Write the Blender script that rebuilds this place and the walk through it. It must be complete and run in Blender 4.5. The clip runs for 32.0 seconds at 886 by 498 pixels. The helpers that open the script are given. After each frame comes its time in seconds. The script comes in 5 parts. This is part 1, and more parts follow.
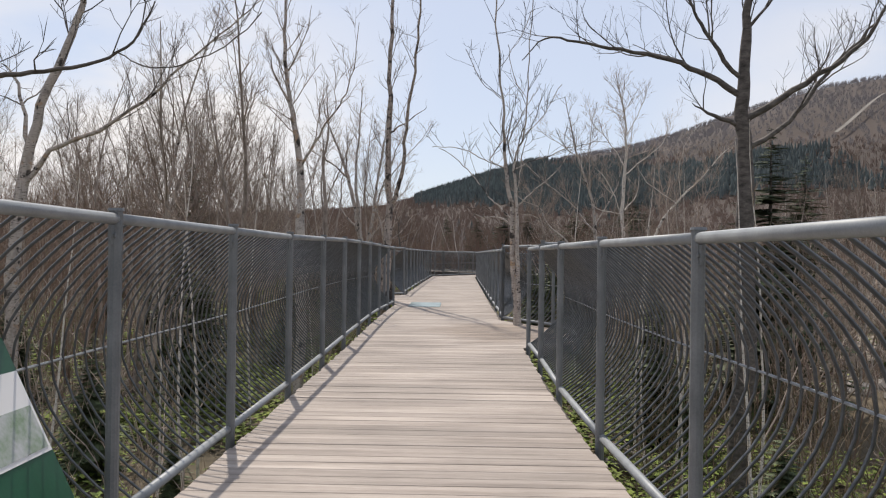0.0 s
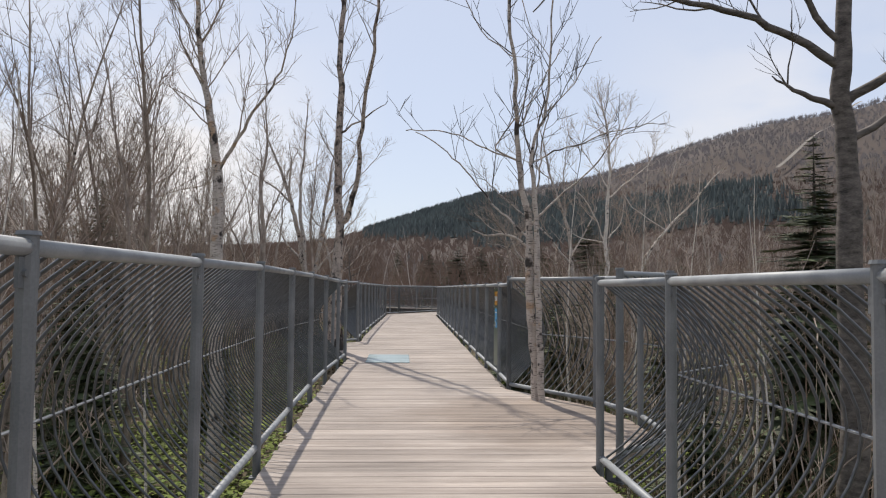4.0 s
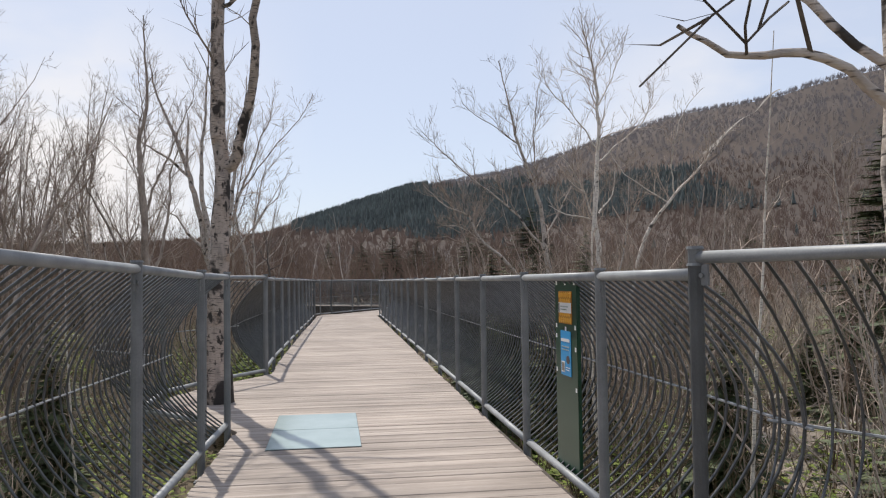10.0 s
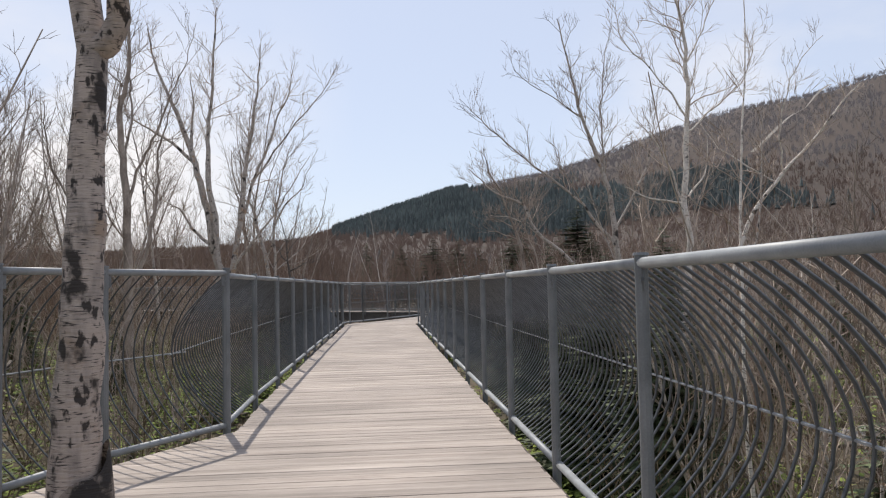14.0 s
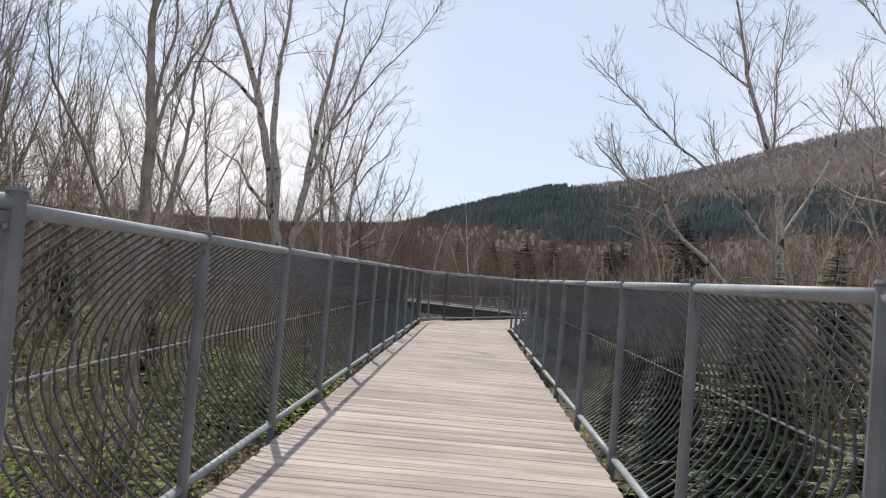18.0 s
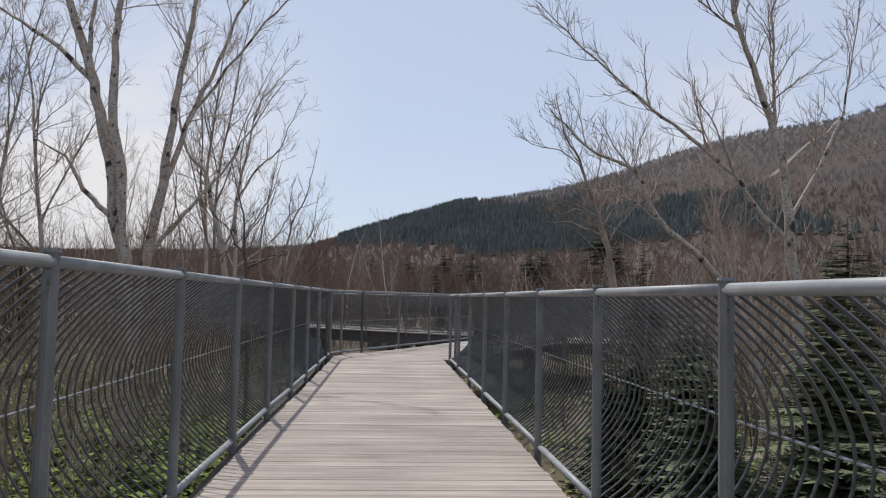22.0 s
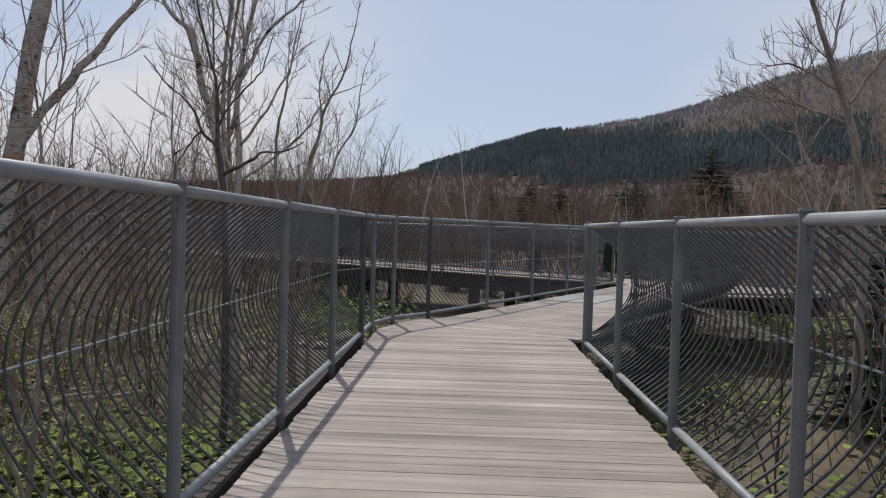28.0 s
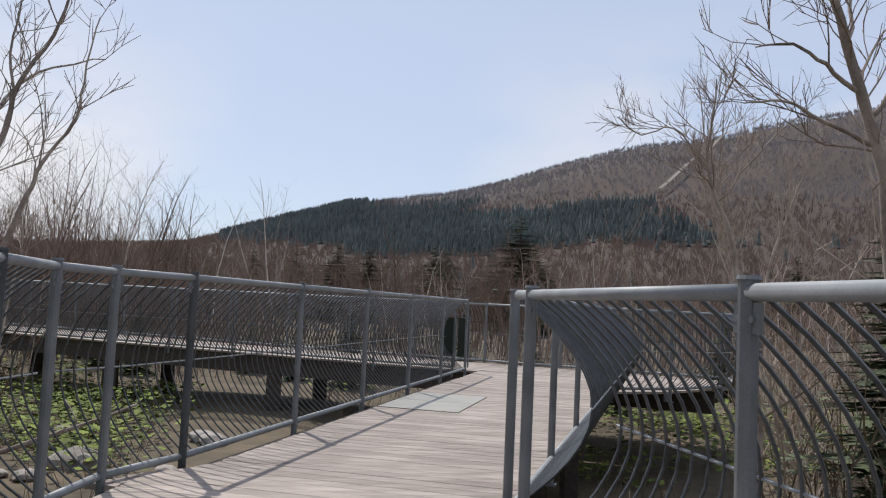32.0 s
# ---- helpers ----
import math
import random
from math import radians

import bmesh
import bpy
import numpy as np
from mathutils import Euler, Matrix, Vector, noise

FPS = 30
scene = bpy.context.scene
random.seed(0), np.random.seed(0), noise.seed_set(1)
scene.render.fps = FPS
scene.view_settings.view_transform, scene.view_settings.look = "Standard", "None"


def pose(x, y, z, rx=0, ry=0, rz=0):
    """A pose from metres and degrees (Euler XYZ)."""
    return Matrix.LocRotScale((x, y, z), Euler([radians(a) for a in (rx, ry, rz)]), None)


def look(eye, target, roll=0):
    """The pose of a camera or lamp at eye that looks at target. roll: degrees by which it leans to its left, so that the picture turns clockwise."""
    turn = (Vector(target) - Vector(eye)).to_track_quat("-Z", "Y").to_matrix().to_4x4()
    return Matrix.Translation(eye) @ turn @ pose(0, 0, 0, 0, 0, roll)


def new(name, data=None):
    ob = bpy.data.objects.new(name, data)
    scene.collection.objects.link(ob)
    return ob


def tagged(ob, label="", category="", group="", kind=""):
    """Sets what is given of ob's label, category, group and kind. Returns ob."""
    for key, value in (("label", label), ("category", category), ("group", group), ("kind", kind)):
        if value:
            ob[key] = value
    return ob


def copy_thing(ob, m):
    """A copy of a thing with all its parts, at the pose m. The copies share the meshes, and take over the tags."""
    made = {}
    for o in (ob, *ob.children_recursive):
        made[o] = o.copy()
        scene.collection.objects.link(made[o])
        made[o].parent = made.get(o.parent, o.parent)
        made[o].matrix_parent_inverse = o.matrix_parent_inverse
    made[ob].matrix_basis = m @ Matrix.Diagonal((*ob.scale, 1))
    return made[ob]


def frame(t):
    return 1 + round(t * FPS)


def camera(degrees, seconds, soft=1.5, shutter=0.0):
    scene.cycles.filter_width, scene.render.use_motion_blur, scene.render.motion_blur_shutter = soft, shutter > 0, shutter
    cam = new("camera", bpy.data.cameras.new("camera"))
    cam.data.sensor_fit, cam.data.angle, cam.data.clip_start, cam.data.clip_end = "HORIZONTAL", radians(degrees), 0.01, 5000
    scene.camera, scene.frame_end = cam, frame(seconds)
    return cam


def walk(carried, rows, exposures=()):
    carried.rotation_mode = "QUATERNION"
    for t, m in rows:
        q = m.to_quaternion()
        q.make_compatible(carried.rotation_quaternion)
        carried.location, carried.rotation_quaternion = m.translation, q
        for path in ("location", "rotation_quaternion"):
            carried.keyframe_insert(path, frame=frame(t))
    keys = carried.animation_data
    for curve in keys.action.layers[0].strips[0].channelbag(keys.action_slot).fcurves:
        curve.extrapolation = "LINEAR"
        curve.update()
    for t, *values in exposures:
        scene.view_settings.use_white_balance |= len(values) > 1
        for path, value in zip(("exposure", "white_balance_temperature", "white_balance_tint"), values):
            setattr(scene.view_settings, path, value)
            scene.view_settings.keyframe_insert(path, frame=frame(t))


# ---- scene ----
cam = camera(58.8, 32.0, soft=1.15)
PATH = [
    (0, (0.385, -0.03, 1.243), (0.358, 1.969, 1.255), 0.8),
    (0.5, (0.284, 0.549, 1.259), (0.371, 2.547, 1.226), -0.3),
    (1, (0.28, 1.156, 1.262), (0.349, 3.154, 1.232), -1.6),
    (1.5, (0.235, 1.777, 1.242), (0.278, 3.777, 1.244), 0.8),
    (2, (0.225, 2.38, 1.235), (0.206, 4.379, 1.282), -3.0),
    (2.5, (0.161, 2.889, 1.246), (-0.004, 4.881, 1.31), 3.9),
    (3, (0.091, 3.58, 1.241), (0.124, 5.579, 1.31), 1.0),
    (3.5, (0.049, 4.203, 1.253), (0.02, 6.202, 1.294), 1.0),
    (4, (-0.048, 4.798, 1.274), (0.054, 6.793, 1.374), 0.6),
    (4.5, (-0.081, 5.409, 1.265), (0.081, 7.398, 1.398), -0.9),
    (6.5, (0.033, 7.794, 1.274), (0.184, 9.785, 1.387), 0.1),
    (7, (0.068, 8.367, 1.263), (0.012, 10.364, 1.351), 1.2),
    (7.5, (-0.022, 9.021, 1.29), (-0.1, 11.015, 1.427), 0.4),
    (8, (-0.054, 9.62, 1.287), (-0.008, 11.615, 1.433), -2.2),
    (8.5, (-0.14, 10.214, 1.284), (-0.16, 12.207, 1.448), -0.4),
    (9, (-0.152, 10.788, 1.277), (0.043, 12.772, 1.442), -2.4),
    (9.5, (-0.136, 11.372, 1.3), (-0.016, 13.364, 1.428), 0.2),
    (10, (-0.121, 11.891, 1.321), (0.156, 13.87, 1.4), -0.8),
    (10.5, (-0.056, 12.454, 1.32), (0.273, 14.424, 1.428), -2.4),
    (11, (-0.054, 13.035, 1.307), (0.155, 15.02, 1.439), 1.0),
    (11.5, (-0.015, 13.59, 1.296), (0.2, 15.576, 1.392), -0.9),
    (12, (0.046, 14.115, 1.318), (0.128, 16.11, 1.434), 0.4),
    (12.5, (0.102, 14.68, 1.314), (0.322, 16.667, 1.348), 0.9),
    (13, (0.182, 15.22, 1.3), (0.368, 17.21, 1.363), -1.2),
    (13.5, (0.187, 15.82, 1.285), (0.217, 17.817, 1.398), 1.7),
    (14, (0.222, 16.413, 1.253), (0.397, 18.404, 1.344), -1.2),
    (14.5, (0.263, 16.979, 1.262), (0.285, 18.977, 1.356), 2.4),
    (16.5, (0.2, 19.384, 1.275), (0.219, 21.381, 1.395), 1.9),
    (17, (0.137, 20.094, 1.275), (0.156, 22.088, 1.42), 3.1),
    (17.5, (0.194, 20.745, 1.275), (0.385, 22.734, 1.361), 1.4),
    (18, (0.26, 21.235, 1.286), (0.204, 23.233, 1.354), 4.8),
    (18.5, (0.266, 21.827, 1.282), (0.348, 23.824, 1.355), 1.8),
    (19, (0.267, 22.505, 1.275), (0.223, 24.501, 1.387), 0.3),
    (19.5, (0.187, 23.086, 1.311), (0.145, 25.079, 1.468), 3.4),
    (20, (0.189, 23.659, 1.259), (0.193, 25.651, 1.439), -0.8),
    (20.5, (0.095, 24.355, 1.277), (-0.107, 26.334, 1.485), 4.2),
    (21, (0.144, 24.909, 1.278), (0.218, 26.898, 1.48), -0.0),
    (21.5, (0.175, 25.561, 1.266), (0.223, 27.556, 1.405), 1.3),
    (22, (0.15, 25.993, 1.273), (0.311, 27.983, 1.398), 1.3),
    (22.5, (0.189, 26.647, 1.261), (0.389, 28.629, 1.444), -0.2),
    (23, (0.175, 27.165, 1.252), (0.153, 29.148, 1.516), 2.2),
    (23.5, (0.205, 27.754, 1.252), (0.246, 29.746, 1.421), 0.1),
    (24, (0.182, 28.371, 1.236), (0.113, 30.355, 1.472), 1.6),
    (24.5, (0.096, 28.704, 1.242), (0.158, 30.686, 1.507), 0.6),
    (26.5, (0.258, 31.207, 1.239), (0.283, 33.19, 1.505), 3.9),
    (27, (0.229, 32.011, 1.234), (0.25, 34.006, 1.372), -0.0),
    (27.5, (0.257, 32.614, 1.247), (0.19, 34.613, 1.271), 3.4),
    (28, (0.206, 33.147, 1.254), (0.166, 35.146, 1.202), 1.7),
    (28.5, (0.186, 33.752, 1.252), (0.128, 35.751, 1.303), 0.7),
    (29, (0.095, 34.337, 1.253), (0.081, 36.331, 1.403), 2.2),
    (29.5, (0.139, 34.982, 1.247), (0.377, 36.964, 1.359), -1.2),
    (30, (0.149, 35.523, 1.24), (0.205, 37.518, 1.369), 3.8),
    (30.5, (0.181, 36.157, 1.238), (0.4, 38.142, 1.335), 1.6),
    (31, (0.229, 36.794, 1.251), (0.405, 38.783, 1.371), 3.3),
    (31.5, (0.207, 37.617, 1.248), (0.625, 39.564, 1.427), 2.1),
    (32, (0.293, 37.979, 1.254), (0.736, 39.924, 1.398), 2.7),
]
walk(cam, [(t, look(eye, target, roll)) for t, eye, target, roll in PATH],
     [(0, 0.22, 6680, 10), (4, 0.22, 6640, 10), (9, 0.24, 6590, 10), (14, 0.27, 6530, 10), (17, 0.32, 6492, 10), (19, 0.3, 6450, 10), (20, 0.18, 6420, 10), (22, 0.02, 6360, 10), (24, -0.02, 6300, 10), (27.5, -0.18, 6300, 10), (28.2, -0.15, 6300, 10), (29, 0.12, 6300, 10), (30, 0.09, 6300, 10), (32, 0.1, 6300, 10)])

# ---- world, sun, exposure ----
SUN_AZ, SUN_EL = radians(-17.0), radians(55.0)   # azimuth from +y, clockwise; height
world = bpy.data.worlds.new("world")
scene.world = world
world.use_nodes = True
wn, wl = world.node_tree.nodes, world.node_tree.links
wn.clear()
w_out, w_bg = wn.new("ShaderNodeOutputWorld"), wn.new("ShaderNodeBackground")
w_sky = wn.new("ShaderNodeTexSky")
w_sky.sky_type, w_sky.sun_disc = "NISHITA", False
w_sky.sun_elevation, w_sky.sun_rotation = SUN_EL, SUN_AZ
w_sky.altitude, w_sky.air_density, w_sky.dust_density, w_sky.ozone_density = 400, 1.0, 0.8, 1.0
w_co, w_map = wn.new("ShaderNodeTexCoord"), wn.new("ShaderNodeMapping")
w_map.inputs["Scale"].default_value = (1.0, 1.0, 2.4)
w_noise = wn.new("ShaderNodeTexNoise")
w_noise.inputs["Scale"].default_value, w_noise.inputs["Detail"].default_value = 2.6, 7.0
w_sep, w_low, w_mul = wn.new("ShaderNodeSeparateXYZ"), wn.new("ShaderNodeMapRange"), wn.new("ShaderNodeMath")
w_low.inputs["From Min"].default_value, w_low.inputs["From Max"].default_value = 0.36, 0.16
w_ramp = wn.new("ShaderNodeMapRange")
w_ramp.inputs["From Min"].default_value, w_ramp.inputs["From Max"].default_value = 0.37, 0.52
w_mul.operation = "MULTIPLY"
w_mix = wn.new("ShaderNodeMix")
w_mix.data_type = "RGBA"
w_mix.inputs["B"].default_value = (6.6, 6.45, 6.5, 1)
wl.new(w_co.outputs["Generated"], w_map.inputs["Vector"])
wl.new(w_map.outputs["Vector"], w_noise.inputs["Vector"])
wl.new(w_co.outputs["Generated"], w_sep.inputs[0])
wl.new(w_sep.outputs["Z"], w_low.inputs["Value"])
wl.new(w_noise.outputs["Fac"], w_ramp.inputs["Value"])
wl.new(w_low.outputs[0], w_mul.inputs[0])
wl.new(w_ramp.outputs[0], w_mul.inputs[1])
w_veil = wn.new("ShaderNodeMix")                        # thin high veil over the blue
w_veil.data_type = "RGBA"
w_veil.inputs["Factor"].default_value = 0.72
w_veil.inputs["B"].default_value = (4.7, 5.08, 6.1, 1)
wl.new(w_sky.outputs[0], w_veil.inputs["A"])
wl.new(w_veil.outputs["Result"], w_mix.inputs["A"])
w_off, w_side, w_bank = wn.new("ShaderNodeMath"), wn.new("ShaderNodeMapRange"), wn.new("ShaderNodeMath")
w_off.operation, w_off.inputs[1].default_value = "SUBTRACT", 0.10    # cloud banks to both sides of a clear gap
w_abs = wn.new("ShaderNodeMath")
w_abs.operation = "ABSOLUTE"
wl.new(w_sep.outputs["X"], w_off.inputs[0])
wl.new(w_off.outputs[0], w_abs.inputs[0])
wl.new(w_abs.outputs[0], w_side.inputs["Value"])
w_side.inputs["From Min"].default_value, w_side.inputs["From Max"].default_value = 0.12, 0.36
w_bank.operation = "MULTIPLY"
wl.new(w_mul.outputs[0], w_bank.inputs[0])
wl.new(w_side.outputs[0], w_bank.inputs[1])
wl.new(w_bank.outputs[0], w_mix.inputs["Factor"])
wl.new(w_mix.outputs["Result"], w_bg.inputs["Color"])
w_bg.inputs["Strength"].default_value = 0.122
wl.new(w_bg.outputs[0], w_out.inputs["Surface"])

sun = new("sun", bpy.data.lights.new("sun", "SUN"))
sun.data.energy, sun.data.angle, sun.data.color = 3.4, radians(0.6), (1.0, 0.93, 0.84)
sun_way = Vector((math.sin(SUN_AZ) * math.cos(SUN_EL), math.cos(SUN_AZ) * math.cos(SUN_EL), math.sin(SUN_EL)))
sun.matrix_world = look(sun_way * 60, (0, 0, 0))
scene.view_settings.exposure = 0.0


# ---- materials ----
def material(name, dark, light, rough=0.7, metal=0.0, scale=6.0, bump=0.15, stretch=(1, 1, 1), fine=60.0, vary=0.0, island=0.0, wet=None):
    """Two colours mixed by a coarse and a fine noise in object space, with a bump. vary: brightness by object; island: by loose piece."""
    m = bpy.data.materials.new(name)
    m.use_nodes = True
    n, l = m.node_tree.nodes, m.node_tree.links
    b = n["Principled BSDF"]
    b.inputs["Roughness"].default_value, b.inputs["Metallic"].default_value = rough, metal
    co, mp = n.new("ShaderNodeTexCoord"), n.new("ShaderNodeMapping")
    mp.inputs["Scale"].default_value = stretch
    l.new(co.outputs["Object"], mp.inputs["Vector"])
    big, small = n.new("ShaderNodeTexNoise"), n.new("ShaderNodeTexNoise")
    big.inputs["Scale"].default_value, big.inputs["Detail"].default_value = scale, 5
    small.inputs["Scale"].default_value, small.inputs["Detail"].default_value = fine, 4
    info = n.new("ShaderNodeObjectInfo")
    shift = n.new("ShaderNodeVectorMath")
    shift.operation = "MULTIPLY_ADD"
    l.new(info.outputs["Random"], shift.inputs[0])
    shift.inputs[1].default_value = (37.0, 23.0, 11.0)
    l.new(mp.outputs["Vector"], shift.inputs[2])
    for t in (big, small):
        l.new(shift.outputs[0], t.inputs["Vector"])
    add = n.new("ShaderNodeMath")
    add.operation = "MULTIPLY_ADD"
    add.inputs[1].default_value = 0.45
    l.new(small.outputs["Fac"], add.inputs[0])
    l.new(big.outputs["Fac"], add.inputs[2])
    rng = n.new("ShaderNodeMapRange")
    rng.inputs["From Min"].default_value, rng.inputs["From Max"].default_value = 0.45, 1.0
    l.new(add.outputs[0], rng.inputs["Value"])
    mix = n.new("ShaderNodeMix")
    mix.data_type = "RGBA"
    mix.inputs["A"].default_value, mix.inputs["B"].default_value = (*dark, 1), (*light, 1)
    l.new(rng.outputs[0], mix.inputs["Factor"])
    out = mix.outputs["Result"]
    for amount, source in ((vary, info.outputs["Random"]), (island, None)):
        if amount:
            if source is None:
                source = n.new("ShaderNodeNewGeometry").outputs["Random Per Island"]
            r2, hsv = n.new("ShaderNodeMapRange"), n.new("ShaderNodeHueSaturation")
            r2.inputs["To Min"].default_value, r2.inputs["To Max"].default_value = 1 - amount, 1 + amount
            l.new(source, r2.inputs["Value"])
            l.new(r2.outputs[0], hsv.inputs["Value"])
            l.new(out, hsv.inputs["Color"])
            out = hsv.outputs["Color"]
    l.new(out, b.inputs["Base Color"])
    if bump:
        bp = n.new("ShaderNodeBump")
        bp.inputs["Strength"].default_value, bp.inputs["Distance"].default_value = bump, 0.01
        l.new(add.outputs[0], bp.inputs["Height"])
        l.new(bp.outputs[0], b.inputs["Normal"])
    return m


STEEL = material("painted_steel", (0.12, 0.13, 0.135), (0.22, 0.23, 0.235), 0.5, 0.15, 5, 0.06, fine=120)
RAIL = material("galvanized_rail", (0.19, 0.205, 0.215), (0.32, 0.335, 0.345), 0.55, 0.15, 6, 0.05, fine=150)
BAR = material("bar_steel", (0.06, 0.064, 0.068), (0.13, 0.137, 0.142), 0.36, 0.45, 9, 0.0)
PLANK = material("weathered_plank", (0.20, 0.164, 0.138), (0.445, 0.385, 0.336), 0.78, 0, 1.6, 0.5, (0.5, 7, 3), fine=22, vary=0.14)
BEAM = material("dark_timber", (0.032, 0.026, 0.021), (0.09, 0.072, 0.058), 0.8, 0, 3, 0.4, (6, 1, 6))
GROUND = material("forest_floor", (0.045, 0.038, 0.021), (0.165, 0.127, 0.08), 0.95, 0, 0.5, 0.9, fine=3.5)
LEAF = material("low_leaves", (0.06, 0.105, 0.015), (0.22, 0.255, 0.05), 0.9, 0, 2, 0.1, island=0.5)
DRY = material("dry_stalks", (0.09, 0.065, 0.04), (0.23, 0.17, 0.11), 0.9, 0, 2, 0.1, island=0.4)
BARK_GREY = material("grey_bark", (0.14, 0.11, 0.088), (0.50, 0.425, 0.36), 0.9, 0, 2.5, 0.6, (2, 2, 1), fine=24, vary=0.2)
BARK_DARK = material("dark_bark", (0.026, 0.022, 0.019), (0.19, 0.165, 0.145), 0.85, 0, 6, 0.8, (1, 1, 2.5), fine=30)
TWIG = material("twigs", (0.135, 0.10, 0.08), (0.36, 0.29, 0.235), 0.9, 0, 2, 0, vary=0.25)
TWIG_PALE = material("pale_twigs", (0.21, 0.163, 0.128), (0.52, 0.43, 0.355), 0.9, 0, 2, 0, vary=0.25)
# Blue-grey in the distant firs' green stands in for haze in the air.
HAZY_NEEDLE = material("far_needles", (0.055, 0.07, 0.068), (0.11, 0.132, 0.125), 0.8, 0, 0.03, 0.0, island=0.35)
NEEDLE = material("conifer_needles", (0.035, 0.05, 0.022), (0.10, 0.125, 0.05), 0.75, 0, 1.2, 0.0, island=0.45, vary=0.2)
BRUSH = material("far_bare_wood", (0.115, 0.076, 0.054), (0.40, 0.29, 0.22), 0.95, 0, 0.045, 0, island=0.22)
# The hill-top wood is coloured pale grey to imitate haze.
HAZY_RIDGE = material("ridge_wood", (0.22, 0.2, 0.195), (0.30, 0.272, 0.265), 0.95, 0, 0.03, 0, island=0.07)
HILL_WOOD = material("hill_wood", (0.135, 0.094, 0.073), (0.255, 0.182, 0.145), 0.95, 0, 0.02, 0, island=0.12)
VALLEY_WOOD = material("valley_wood", (0.085, 0.056, 0.042), (0.27, 0.19, 0.143), 0.95, 0, 0.05, 0, island=0.25)
PALE_WOOD = material("pale_stems", (0.32, 0.28, 0.26), (0.42, 0.38, 0.355), 0.95, 0, 0.03, 0, island=0.07)
HILL = material("wooded_hill", (0.04, 0.029, 0.023), (0.075, 0.055, 0.045), 0.95, 0, 0.012, 1.0, fine=0.35)
STONE = material("river_stone", (0.16, 0.14, 0.12), (0.38, 0.35, 0.31), 0.85, 0, 4, 0.5, vary=0.2)
GRAVEL = material("pale_gravel", (0.15, 0.125, 0.1), (0.32, 0.275, 0.225), 0.95, 0, 1.5, 0.6, fine=18)
GREEN = material("green_paint", (0.004, 0.032, 0.016), (0.009, 0.055, 0.028), 0.35, 0, 3, 0.02)
BOARD_GREEN = material("bright_green_paint", (0.006, 0.06, 0.027), (0.013, 0.095, 0.045), 0.35, 0, 3, 0.02)
DARK_GREEN = material("dark_green_paint", (0.004, 0.012, 0.007), (0.012, 0.022, 0.014), 0.5, 0, 3, 0.02)
ROCKBARE = material("bare_slope", (0.16, 0.145, 0.125), (0.30, 0.275, 0.24), 0.95, 0, 0.05, 0.5)


def weather(m, x, y, reach):
    """Broad pale and dark patches over a whole deck, and one damp brown stain round a place on it."""
    n, l = m.node_tree.nodes, m.node_tree.links
    b = n["Principled BSDF"]
    old = b.inputs["Base Color"].links[0].from_socket
    geo, t, far, add, damp, big = n.new("ShaderNodeNewGeometry"), n.new("ShaderNodeTexNoise"), n.new("ShaderNodeVectorMath"), n.new("ShaderNodeMath"), n.new("ShaderNodeMapRange"), n.new("ShaderNodeMapRange")
    t.inputs["Scale"].default_value, t.inputs["Detail"].default_value = 0.8, 6
    l.new(geo.outputs["Position"], t.inputs["Vector"])
    far.operation, far.inputs[1].default_value = "DISTANCE", (x, y, 0)
    l.new(geo.outputs["Position"], far.inputs[0])
    add.operation, add.inputs[1].default_value = "MULTIPLY_ADD", 2.2
    l.new(t.outputs["Fac"], add.inputs[0])
    l.new(far.outputs["Value"], add.inputs[2])
    damp.inputs["From Min"].default_value, damp.inputs["From Max"].default_value = reach + 1.4, reach + 0.7
    l.new(add.outputs[0], damp.inputs["Value"])
    big.inputs["From Min"].default_value, big.inputs["From Max"].default_value = 0.35, 0.65
    big.inputs["To Min"].default_value, big.inputs["To Max"].default_value = 0.84, 1.12
    l.new(t.outputs["Fac"], big.inputs["Value"])
    hsv, mix = n.new("ShaderNodeHueSaturation"), n.new("ShaderNodeMix")
    l.new(old, hsv.inputs["Color"])
    l.new(big.outputs[0], hsv.inputs["Value"])
    mix.data_type, mix.blend_type = "RGBA", "MULTIPLY"
    l.new(damp.outputs[0], mix.inputs["Factor"])
    l.new(hsv.outputs[0], mix.inputs["A"])
    mix.inputs["B"].default_value = (0.80, 0.75, 0.70, 1)
    l.new(mix.outputs["Result"], b.inputs["Base Color"])


weather(PLANK, 1.5, 12.6, 1.5)


